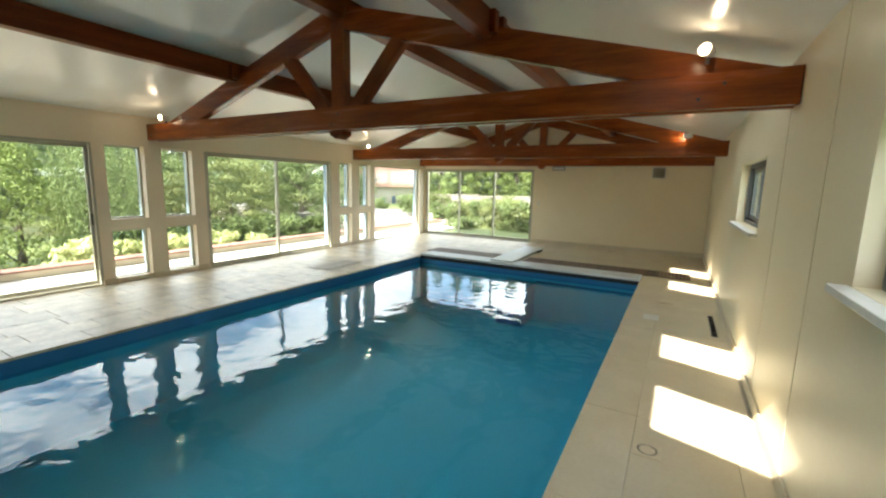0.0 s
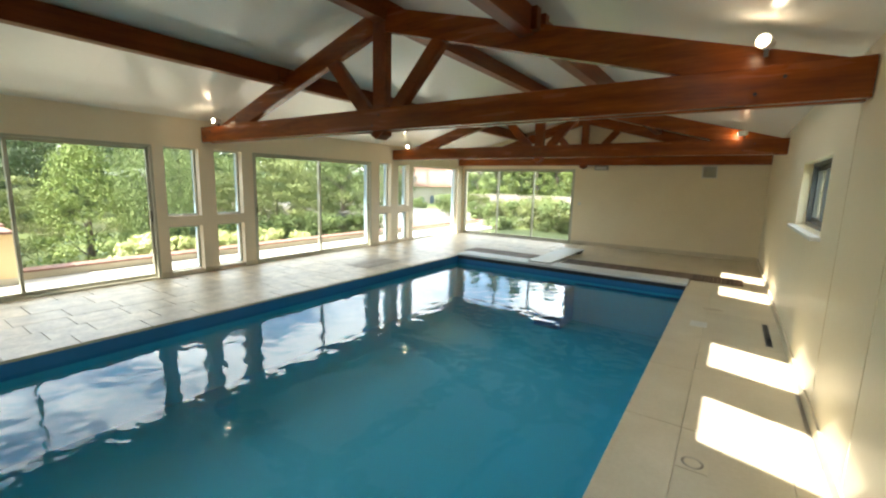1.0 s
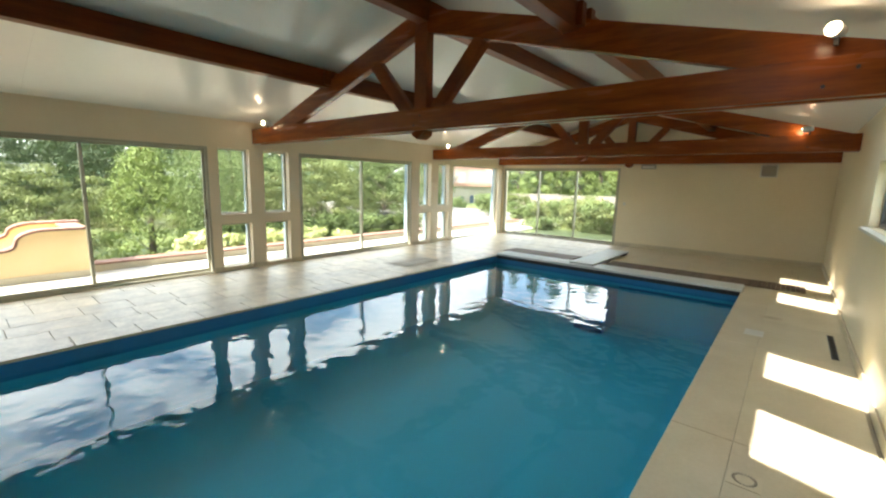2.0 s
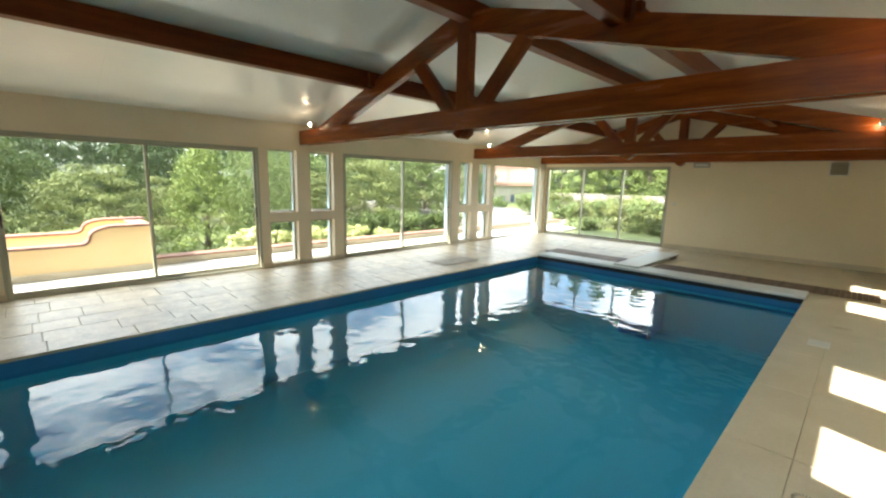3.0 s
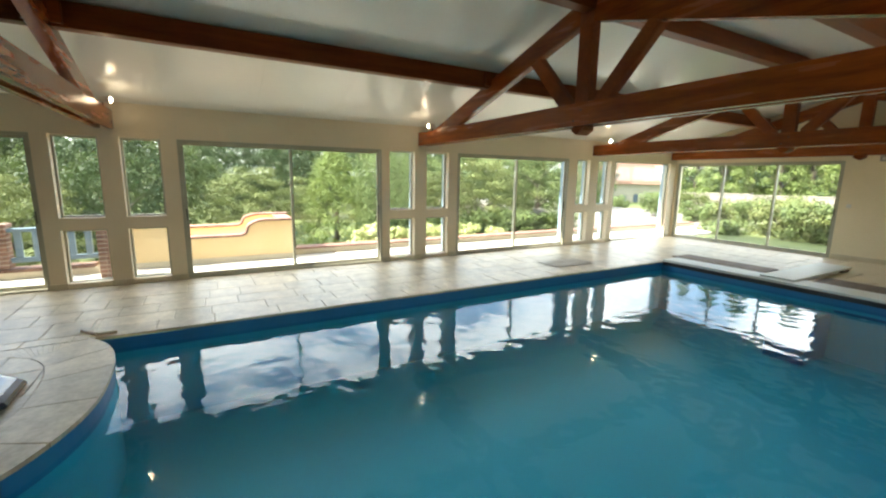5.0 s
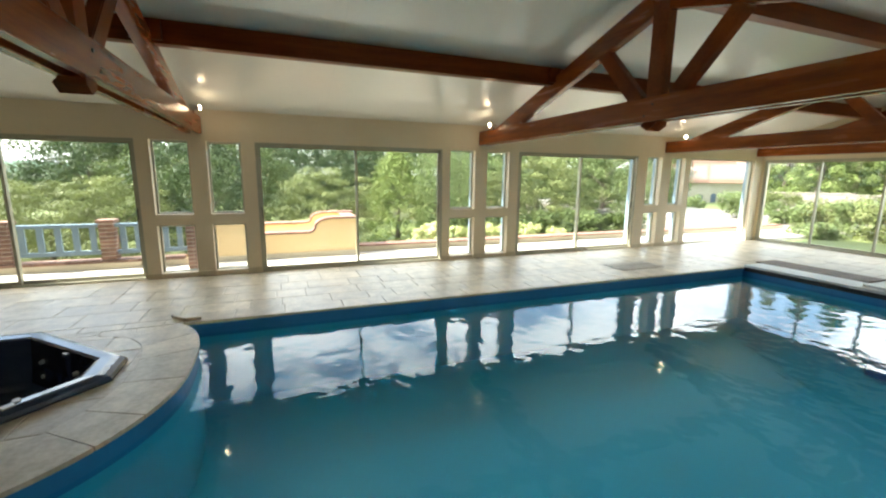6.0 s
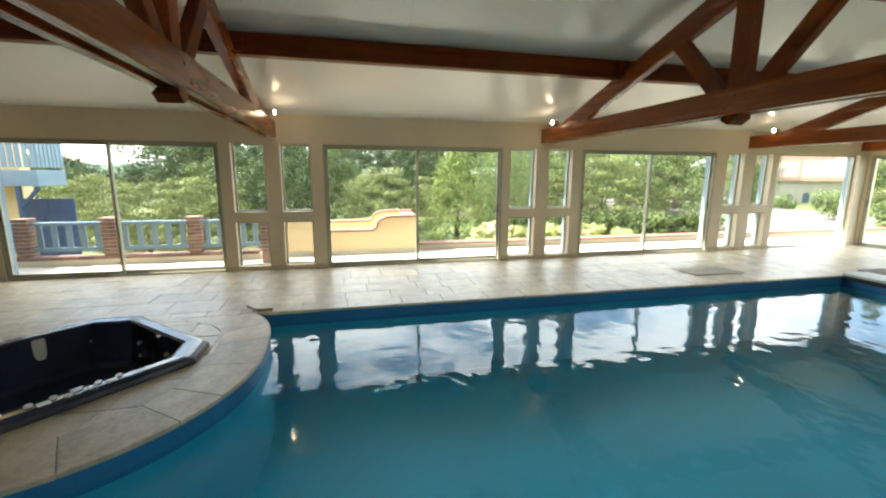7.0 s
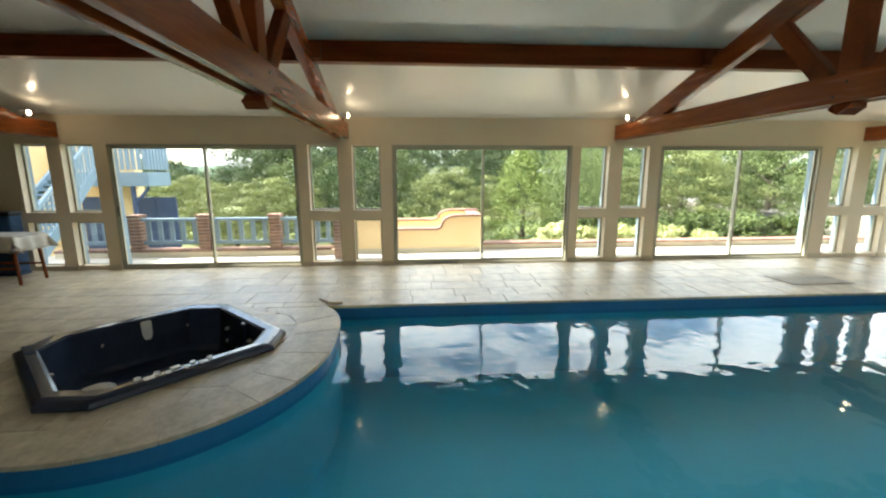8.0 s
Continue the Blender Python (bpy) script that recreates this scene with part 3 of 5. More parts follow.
def roof_truss(y, label):
    """Double tie beam, king post with a pointed foot, two rafters, two struts, bolts. Built at y = 0 and then set."""
    t = thing("roof_truss", label, "roof truss", "roof trusses", (0, y, 0))
    for s in (-1, 1):
        part("tie_beam", boxes((XW + 0.004, 0.075 * s - 0.033, TIE_Z0, XE - 0.004, 0.075 * s + 0.033, TIE_Z1), bevel=0.006), WOOD_X, t)
    bm = boxes((RIDGE_X - 0.05 - 0.095, -0.055, TIE_Z1 + 0.0, RIDGE_X - 0.05 + 0.095, 0.055, 3.60))
    kx = RIDGE_X - 0.05
    part("king_post", bm, WOOD, t)
    bm = bmesh.new()
    ring = [(kx - 0.088, TIE_Z0 + 0.1), (kx - 0.088, TIE_Z0 - 0.045), (kx, TIE_Z0 - 0.095), (kx + 0.088, TIE_Z0 - 0.045), (kx + 0.088, TIE_Z0 + 0.1)]
    fr = [bm.verts.new((x, -0.105, z)) for x, z in ring[1:4]] + [bm.verts.new((kx + 0.088, -0.07, TIE_Z0 - 0.002)), bm.verts.new((kx - 0.088, -0.07, TIE_Z0 - 0.002))]
    bk = [bm.verts.new((v.co.x, 0.07, v.co.z)) for v in fr]
    bm.faces.new(fr)
    bm.faces.new(bk[::-1])
    for i in range(5):
        bm.faces.new((fr[i], fr[(i + 1) % 5], bk[(i + 1) % 5], bk[i]))
    part("foot", bm, WOOD, t)
    for s, x0 in ((-1, -6.93), (1, 0.50)):
        bm = bmesh.new()
        bar(bm, (x0, 0, 2.39 if s < 0 else 2.375), (kx + s * 0.1, 0, 3.44), 0.108, 0.245, up=(0, 0, 1))
        part("rafter", bm, WOOD_X, t)
    for s in (-1, 1):
        bm = bmesh.new()
        bar(bm, (kx + s * 0.22, 0, 2.46), (kx + s * 0.84, 0, 3.13), 0.10, 0.165)
        part("strut", bm, WOOD, t)
    for dx, dz in ((-0.05, 0.06), (0.05, 0.17), (-3.9, 0.08), (-3.75, 0.17), (3.55, 0.07), (3.7, 0.17)):
        bm = bmesh.new()
        rod(bm, (kx + dx, -0.116, TIE_Z0 + dz), (kx + dx, 0.116, TIE_Z0 + dz), 0.012, sides=8)
        part("bolt", bm, IRON, t)
    return t


first = roof_truss(TRUSSES[0], "varnished orange-brown pine roof truss with doubled tie beam")
for y in TRUSSES[1:] + [11.92]:
    copy_thing(first, pose(0, y, 0))
for x in (-5.36, -1.69):
    z = roof_z(x)
    pu = thing("purlin", "long varnished pine purlin under the ceiling", "purlin", "purlins", (x, 0, z))
    ends = [YS] + TRUSSES + [YN]
    for a, b in zip(ends, ends[1:]):
        part("beam", boxes((-0.07, a + 0.001, -0.24, 0.07, b - 0.001, -0.006), bevel=0.005), WOOD_Y, pu)
    for y in TRUSSES:
        for s in (-1, 1):
            part("cleat", boxes((0.074, y + s * 0.10 - 0.045, -0.22, 0.13, y + s * 0.10 + 0.045, -0.03), bevel=0.006), WOOD_Y, pu)
bm = boxes((RIDGE_X - 0.10, YS, roof_z(RIDGE_X) - 0.26, RIDGE_X + 0.06, YN, roof_z(RIDGE_X) - 0.035), bevel=0.006)
tagged(link("ridge_beam", bm, WOOD_Y), "varnished pine ridge beam along the roof", "beam")


def spot_lamp(x, y, z, aim, label):
    t = thing("spot_lamp", label, "spotlight", "beam spotlights", (x, y, z), aim)
    bm = bmesh.new()
    rod(bm, (0, -0.09, 0), (0, 0.02, 0), 0.038, 0.046, 16)
    part("housing", bm, PLASTIC, t, smooth=False)
    bm = bmesh.new()
    bmesh.ops.create_uvsphere(bm, u_segments=14, v_segments=8, radius=0.032, matrix=Matrix.Translation((0, 0.022, 0)) @ Matrix.Diagonal((1, 0.6, 1, 1)))
    part("bulb", bm, BULB, t, "glowing warm bulb", smooth=True)
    part("bracket", boxes((-0.012, -0.07, -0.085, 0.012, -0.05, -0.03)), IRON, t)
    return t


LAMPS = []
for y, s in ((TRUSSES[0], 1), (TRUSSES[1], 1), (TRUSSES[2], -1), (TRUSSES[3], -1)):
    LAMPS.append((-6.96, y + s * 0.165, 2.55, 0 if s > 0 else 180))
LAMPS += [(0.06, TRUSSES[2] - 0.185, 2.625, 160), (0.0, TRUSSES[3] - 0.185, 2.565, 60)]
for x, y, z, aim in LAMPS:
    spot_lamp(x, y, z, aim, "small white spotlight, lit, on a tie beam")
    d = Vector((-math.sin(radians(aim)), math.cos(radians(aim)), 0))
    p = new("spot_light", bpy.data.lights.new("spot_light", "POINT"))
    p.location = Vector((x, y, z)) + d * 0.07 + Vector((0, 0, -0.03))
    p.data.energy, p.data.shadow_soft_size, p.data.color = 0.13, 0.03, (1.0, 0.72, 0.42)

# ---- hot tub ----
spa = thing("hot_tub", "empty octagonal navy hot tub with raised glossy rim", "hot tub", at=(0, 0, 0))


def loft(rings, close=False):
    bm = bmesh.new()
    vs = [[bm.verts.new((x, y, z)) for x, y in octagon(h, c)] for h, c, z in rings]
    for a, b in zip(vs, vs[1:]):
        for i in range(8):
            j = (i + 1) % 8
            bm.faces.new((a[i], a[j], b[j], b[i]))
    if close:
        bm.faces.new(vs[-1])
    return bm


rim = loft([(SPA_H + 0.02, SPA_CUT, 0.001), (SPA_H + 0.022, SPA_CUT, 0.02), (SPA_H + 0.012, SPA_CUT, 0.046), (SPA_H - 0.015, SPA_CUT, 0.064), (SPA_H - 0.05, SPA_CUT, 0.07), (SPA_H - 0.12, SPA_CUT * 0.96, 0.066), (SPA_H - 0.145, SPA_CUT * 0.95, 0.052), (SPA_H - 0.15, SPA_CUT * 0.94, 0.0)])
part("rim", rim, ACRYL, spa, "glossy dark rim")
shell = loft([(SPA_H - 0.15, SPA_CUT * 0.94, 0.0), (SPA_H - 0.17, SPA_CUT * 0.94, -0.18), (SPA_H - 0.20, SPA_CUT * 0.9, -0.36), (SPA_H - 0.24, SPA_CUT * 0.9, -0.40), (SPA_H - 0.50, SPA_CUT * 0.6, -0.43), (SPA_H - 0.53, SPA_CUT * 0.6, -0.46), (SPA_H - 0.56, SPA_CUT * 0.55, -0.80)], True)
part("shell", shell, ACRYL, spa, "dark moulded inside with a bench")


def spa_at(u, v, z):
    """A place in the tub's own axes, which lie at 45 degrees."""
    c = math.cos(radians(45))
    return Vector((SPA_C[0] + (u - v) * c, SPA_C[1] + (u + v) * c, z))


for u, v, w in ((-0.80, 0.1, 0), (0.1, 0.79, 90), (0.1, -0.79, 90)):
    bm = bmesh.new()
    box(bm, -0.035, -0.055, -0.12, 0.035, 0.055, 0.12, bevel=0.03)
    bm.transform(Matrix.Translation(spa_at(u, v, -0.08)) @ pose(0, 0, 0, 0, 0, 45 + w))
    part("headrest", bm, PLASTIC if u < 0 else ACRYL, spa, "pale padded headrest" if u < 0 else "dark headrest")
for u, v in ((0.25, 0.76), (0.5, 0.76), (-0.3, 0.76), (-0.79, -0.3), (-0.79, 0.5), (0.3, -0.77), (0.55, -0.77)):
    for z in (-0.12, -0.26):
        bm = bmesh.new()
        q = spa_at(u, v, z)
        inward = (Vector((SPA_C[0], SPA_C[1], z)) - q).normalized()
        rod(bm, q - inward * 0.03, q + inward * 0.02, 0.024, 0.018, 12)
        part("jet", bm, GREYPLAST, spa, "small round jet nozzle")
for i in range(9):
    bm = bmesh.new()
    q = spa_at(0.868 if i % 2 else 0.818, -0.36 + i * 0.066, 0.066)
    if i % 3 == 1:
        box(bm, -0.026, -0.036, 0, 0.026, 0.036, 0.012, bevel=0.005)
        bm.transform(Matrix.Translation(q) @ pose(0, 0, 0, 0, 0, 45))
    else:
        rod(bm, q, q + Vector((0, 0, 0.014)), 0.026, 0.021, 14)
    part("control_knob", bm, KNOB, spa, "white control knob on the rim")
bm = bmesh.new()
bmesh.ops.create_uvsphere(bm, u_segments=18, v_segments=10, radius=0.13, matrix=Matrix.Translation(spa_at(0.70, -0.60, 0.02)) @ pose(0, 0, 0, 0, 0, 45) @ Matrix.Diagonal((0.62, 1.0, 0.42, 1)))
part("filter_dome", bm, GREYPLAST, spa, "grey domed filter cover in the corner", smooth=True)
bm = bmesh.new()
box(bm, -0.05, -0.11, 0, 0.05, 0.11, 0.016, bevel=0.007)
bm.transform(Matrix.Translation(spa_at(-0.60, -0.84, 0.066)) @ pose(0, 0, 0, 0, 0, 135))
part("filter_lid", bm, ACRYL, spa, "grey lid set in the rim")

# ---- pool end: cover beam, deck boards, step slab ----
beam = tagged(link("pool_cover_beam", boxes((PX0, PY1 + 0.0, 0.004, PX1, PY1 + 0.50, 0.045), bevel=0.008), COVER), "white beam over the pool cover housing", "pool beam")
# solid black strip stands for the shade below the beam's edge
part("slot", boxes((PX0 + 0.03, PY1 - 0.012, -0.07, PX1 - 0.02, PY1 - 0.002, 0.0)), BLACK, beam, "black strip for the shade in the gap under the beam")


def slat_deck(x0, x1, y0, y1, label, mat=DECK, thick=0.022):
    d = thing("slat_deck", label, "slatted deck", "deck grilles", ((x0 + x1) / 2, (y0 + y1) / 2, 0.004))
    w, h = x1 - x0, y1 - y0
    n = max(3, round(w / 0.065))
    me = None
    for i in range(n):
        x = -w / 2 + (i + 0.5) * w / n
        if me is None:
            bm = boxes((-w / n * 0.47, -h / 2, 0, w / n * 0.47, h / 2, thick), bevel=0.003)
            s = part("slat", bm, mat, d)
            me = s.data
        else:
            s = new("slat", me)
            s.parent = d
        s.location = (x, 0, 0)
    return d


slat_deck(-5.35, -3.62, PY1 + 0.64, PY1 + 1.22, "weathered brown slatted deck grille beside the pool beam")
slat_deck(-2.90, 0.32, PY1 + 0.62, PY1 + 1.20, "weathered brown slatted deck grille beside the pool beam")
slat_deck(-6.16, -5.63, 5.66, 6.66, "grey-brown slatted floor grille in the paving", GRILLE, 0.008)
step = thing("step_slab", "raised white slab crossing the deck boards", "slab", at=(-3.20, PY1, 0))
part("top", boxes((-0.25, 0.10, 0.048, 0.25, 2.5, 0.085), bevel=0.012), COVER, step)
part("plinth", boxes((-0.21, 0.52, 0.0, 0.21, 2.0, 0.048), bevel=0.004), COVER, step)
part("foot", boxes((-0.02, 2.12, 0.0, 0.23, 2.42, 0.048), bevel=0.006), IRON, step, "dark metal foot")

# ---- small fittings ----
v = thing("floor_drain", "round pale floor drain in a square plate", "drain", at=(-0.028, 2.785, 0))
part("plate", boxes((-0.11, -0.11, 0.001, 0.11, 0.11, 0.005), bevel=0.001), STONE_FINE, v)
bm = bmesh.new()
for i in range(24):
    a = 2 * math.pi * i / 24
    rod(bm, (0.062 * math.cos(a), 0.062 * math.sin(a), 0.004), (0.082 * math.cos(a), 0.082 * math.sin(a), 0.008), 0.005, sides=6)
part("slots", bm, GRILLE, v, "ring of grey-brown slots")
v.scale = (0.74, 0.74, 1)
v = thing("floor_grille", "slim black air grille in the floor by the wall", "air grille", at=(0.50, 5.97, 0))
part("frame", boxes((-0.03, -0.45, 0.001, 0.03, 0.45, 0.006), bevel=0.001), ALU_DARK, v)
for i in range(4):
    part("slot", boxes((-0.02, -0.435 + i * 0.22, 0.006, 0.02, -0.23 + i * 0.22, 0.009)), BLACK, v)
v = thing("skimmer_lid", "small pale skimmer lid flush with the paving", "lid", at=(-0.178, 5.92, 0))
part("lid", boxes((-0.09, -0.12, 0.001, 0.09, 0.12, 0.006), bevel=0.002), PLASTIC, v)
v = thing("skimmer_lid", "small pale skimmer lid flush with the paving", "lid", at=(-0.054, 6.80, 0))
part("lid", boxes((-0.12, -0.04, 0.001, 0.12, 0.04, 0.006), bevel=0.002), STONE, v)
v = thing("wall_vent", "square grey louvred vent high on the end wall", "vent", at=(-0.52, YN, 2.07))
part("frame", boxes((-0.16, -0.02, -0.145, 0.16, 0, -0.12), (-0.16, -0.02, 0.12, 0.16, 0, 0.145), (-0.16, -0.02, -0.12, -0.135, 0, 0.12), (0.135, -0.02, -0.12, 0.16, 0, 0.12)), PLASTIC, v)
for i in range(8):
    bm = bmesh.new()
    bar(bm, (-0.135, -0.012, -0.108 + i * 0.031), (0.135, -0.012, -0.108 + i * 0.031), 0.003, 0.03, 0, up=(0, 0.6, 0.8))
    part("louvre", bm, GREYPLAST, v)
v = thing("emergency_light", "white emergency light fixed high on the wall", "emergency light", at=(-3.05, YN, 2.185))
part("body", boxes((-0.18, -0.055, -0.075, 0.18, 0, 0.05), bevel=0.012), GREYPLAST, v)
part("lens", boxes((-0.14, -0.072, -0.045, 0.14, -0.054, 0.01), bevel=0.008), PLASTIC, v)
v = thing("light_switch", "small white light switch beside the glass door", "switch", at=(-3.59, YN, 1.17))
part("plate", boxes((-0.04, -0.01, -0.04, 0.04, 0, 0.04), bevel=0.004), PLASTIC, v)
part("rocker", boxes((-0.02, -0.016, -0.025, 0.02, -0.009, 0.025), bevel=0.002), PLASTIC, v)
v = thing("pool_edge_cord", "short pale cord lying at the pool corner", "cord", at=(PX0 - 0.06, EDGE_Y + 0.05, 0.012))
bm = bmesh.new()
rod(bm, (-0.22, -0.16, 0), (0.0, 0.0, 0.01), 0.018, sides=8)
rod(bm, (0.0, 0.0, 0.01), (-0.03, 0.16, 0), 0.018, sides=8)
part("cord", bm, STONE, v)

# table with a white cloth and something blue beyond it
t = thing("side_table", "wooden table beside the window wall", "table", at=(-6.77, -6.38, 0))
part("tabletop", boxes((-0.28, -0.55, 0.70, 0.28, 0.55, 0.735), bevel=0.006), DECK, t)
for x, y in itertools.product((-0.21, 0.21), (-0.47, 0.47)):
    bm = bmesh.new()
    rod(bm, (x * 1.08, y * 1.08, 0), (x, y, 0.70), 0.022, 0.028, 10)
    part("leg", bm, WOOD, t)
for z, x in ((0.25, 0.225), (0.25, -0.225)):
    bm = bmesh.new()
    bar(bm, (x, -0.49, z), (x, 0.49, z), 0.03, 0.03)
    part("stretcher", bm, WOOD, t)
cloth = bmesh.new()
bmesh.ops.create_grid(cloth, x_segments=26, y_segments=26, size=0.64)
for q in cloth.verts:
    x, y = q.co.x, q.co.y
    over = max(abs(x), abs(y)) - 0.465
    if over > 0:
        k = 0.465 / max(abs(x), abs(y))
        fold = 0.022 * math.sin(17 * (x if abs(y) > abs(x) else y)) * min(1, over / 0.08)
        s = (abs(x) > abs(y))
        q.co.x = (math.copysign(0.468 + fold + over * 0.12, x) if s else x)
        q.co.y = (y if s else math.copysign(0.468 + fold + over * 0.12, y))
        q.co.z = 0.742 - over * 1.35
    else:
        q.co.z = 0.742
cloth.transform(pose(-6.77, -6.38, 0) @ Matrix.Diagonal((0.63, 1.21, 1, 1)))
ob = tagged(link("tablecloth", cloth, CLOTH, smooth=True), "crumpled white tablecloth hanging over the table", "tablecloth")
sm = ob.modifiers.new("thick", "SOLIDIFY")
sm.thickness = 0.004
ob = thing("folded_lounger", "folded dark blue fabric lounger standing behind the table", "lounger", at=(-7.27, -6.84, 0))
part("cushion", boxes((-0.12, -0.42, 0.05, 0.12, 0.42, 0.985), bevel=0.04), BLUECLOTH, ob)
part("top_strap", boxes((-0.125, -0.43, 0.98, 0.125, 0.43, 1.045), bevel=0.02), BLACK, ob, "black folded edge")
part("base", boxes((-0.12, -0.42, 0.0, 0.12, 0.42, 0.05), bevel=0.01), BLUECLOTH, ob)

# ---- outside: terrace, walls, railing ----
GROUND = -1.3
bm = bmesh.new()
bmesh.ops.create_grid(bm, x_segments=60, y_segments=60, size=1500)
for q in bm.verts:
    q.co.z = GROUND - 0.2
structure("ground", bm, LAWN, "grassy ground falling away round the house", "ground")
structure("terrace", boxes((-9.12, YS - 6, -0.6, XW - 0.26, -1.6, -0.05), (-9.95, -1.6, -0.6, XW - 0.26, 16.5, -0.05)), PAVE, "pale sunlit terrace paving", "terrace")
structure("terrace_north", boxes((XW - 0.258, YN + 0.22, -0.6, 3.0, 12.9, -0.052)), GRAVEL, "pale paving outside the end wall", "terrace")
structure("lawn_north", boxes((-7.9, 12.9, -1.4, 12, 40, -0.14)), LAWN, "lawn beyond the end wall", "lawn")
structure("gravel_path", boxes((-30, 16.5, -1.3, -7.92, 24, -0.16)), GRAVEL, "pale gravel drive", "path")

# low kerb wall along the terrace, with terracotta cappings
kerb = tagged(new("terrace_kerb"), "low cream terrace wall with terracotta capping", "low wall", kind="structure")
part("wall", boxes((-9.46, 1.60, -0.05, -9.24, 16.4, 0.07)), CREAM, kerb)
me = None
for i in range(37):
    if me is None:
        s = part("capping", boxes((-0.17, -0.195, 0, 0.17, 0.195, 0.035), bevel=0.008), TERRA, kerb)
        me = s.data
    else:
        s = new("capping", me)
        s.parent = kerb
    s.location = (-9.35, 1.80 + i * 0.395, 0.07)
kerb2 = tagged(new("rail_kerb"), "low cream kerb with brick capping under the railing", "low wall", kind="structure")
part("wall", boxes((-9.08, -7.2, -0.05, -8.84, -1.66, 0.06)), CREAM, kerb2)
me = None
for i in range(25):
    if me is None:
        s = part("brick", boxes((-0.15, -0.105, 0, 0.15, 0.105, 0.05), bevel=0.006), BRICK, kerb2)
        me = s.data
    else:
        s = new("brick", me)
        s.parent = kerb2
    s.location = (-8.96, -7.09 + i * 0.22, 0.061)


def brick_pillar(x, y, z0, z1):
    p = thing("brick_pillar", "square red-brown brick pillar of the terrace", "pillar", "brick pillars", (x, y, z0))
    h = z1 - z0
    part("core", boxes((-0.135, -0.135, 0, 0.135, 0.135, h - 0.06)), MORTAR, p)
    n = int((h - 0.06) / 0.07)
    half = bpy.data.meshes.new("brick")
    b = boxes((-0.066, -0.05, 0, 0.066, 0.05, 0.058), bevel=0.004)
    b.to_mesh(half)
    b.free()
    half.materials.append(BRICK)
    for i in range(n):
        for k in range(4):
            for sx in ((-0.078, 0.062) if i % 2 else (-0.062, 0.078)):
                o = new("brick", half)
                o.parent = p
                o.matrix_local = pose(0, 0, i * 0.07 + 0.006, 0, 0, 90 * k) @ Matrix.Translation((sx, 0.097, 0))
    part("cap", boxes((-0.18, -0.18, h - 0.06, 0.18, 0.18, h), bevel=0.01), BRICK, p)
    return p


PILLARS = [-5.62, -4.27, -2.85]
for y in PILLARS:
    brick_pillar(-8.96, y, 0.111, 0.82).scale = (0.74, 0.74, 1)
brick_pillar(-8.50, -1.47, -0.05, 0.80).scale = (0.66, 0.66, 1)


def railing(y0, y1):
    r = thing("railing", "pale blue wooden terrace railing between brick pillars", "railing", "railings", (-8.96, y0, 0))
    w = y1 - y0
    part("top_rail", boxes((-0.05, 0, 0.685, 0.05, w, 0.745), bevel=0.008), BLUE, r)
    part("bottom_rail", boxes((-0.035, 0, 0.20, 0.035, w, 0.275), bevel=0.006), BLUE, r)
    n = max(2, round(w / 0.225))
    me = None
    for i in range(n):
        if me is None:
            s = part("baluster", boxes((-0.018, -0.045, 0.275, 0.018, 0.045, 0.685), bevel=0.004), BLUE, r)
            me = s.data
        else:
            s = new("baluster", me)
            s.parent = r
        s.location = (0, (i + 0.5) * w / n, 0)


for a, b in zip(PILLARS, PILLARS[1:]):
    railing(a + 0.105, b - 0.105)
railing(PILLARS[-1] + 0.105, -1.66)
railing(-7.0, PILLARS[0] - 0.105)


def stair_wall(x, y0, y1, low, high, label):
    """Rendered wall whose top steps up in an S-curve, with terracotta capping."""
    t = thing("stair_wall", label, "garden wall", "stair walls", (x, 0, -0.05))
    rise = (high - low) * 0.4
    prof = [(y0, high), (-0.90, high)]
    prof += [(-0.90 + 0.30 * math.sin(a), low + rise + (high - low - rise) * math.cos(a)) for a in [math.pi / 2 * i / 6 for i in range(1, 7)]]
    prof += [(-0.60 + 0.12 * (1 - math.cos(a)), low + rise * (1 - math.sin(a))) for a in [math.pi / 2 * i / 5 for i in range(1, 6)]]
    prof += [(0.52, low)]
    prof += [(0.52 + 0.14 * math.sin(a), low + rise * (1 - math.cos(a))) for a in [math.pi / 2 * i / 5 for i in range(1, 6)]]
    prof += [(0.66 + 0.36 * (1 - math.cos(a)), low + rise + (high - low - rise) * math.sin(a)) for a in [math.pi / 2 * i / 7 for i in range(1, 8)]]
    prof += [(y1, high)]
    bm = bmesh.new()
    ring = [(y0, 0.0)] + prof + [(y1, 0.0)]
    f = [bm.verts.new((0.1, y, z)) for y, z in ring]
    k = [bm.verts.new((-0.1, y, z)) for y, z in ring]
    bm.faces.new(f)
    bm.faces.new(k[::-1])
    for i in range(len(ring)):
        j = (i + 1) % len(ring)
        bm.faces.new((f[i], f[j], k[j], k[i]))
    part("wall", bm, YELLOW, t)
    part("foot_band", boxes((0.102, y0, 0.0, 0.125, y1, 0.10), bevel=0.004), CREAM, t)
    for (ya, za), (yb, zb) in zip(prof, prof[1:]):
        n = max(1, round((yb - ya) / 0.3))
        for i in range(n):
            a, b = i / n, (i + 1) / n
            bm = bmesh.new()
            bar(bm, (0, ya + (yb - ya) * a, za + (zb - za) * a + 0.016), (0, ya + (yb - ya) * b, za + (zb - za) * b + 0.016), 0.28, 0.036, 0.005)
            part("capping", bm, TERRA, t)
    return t


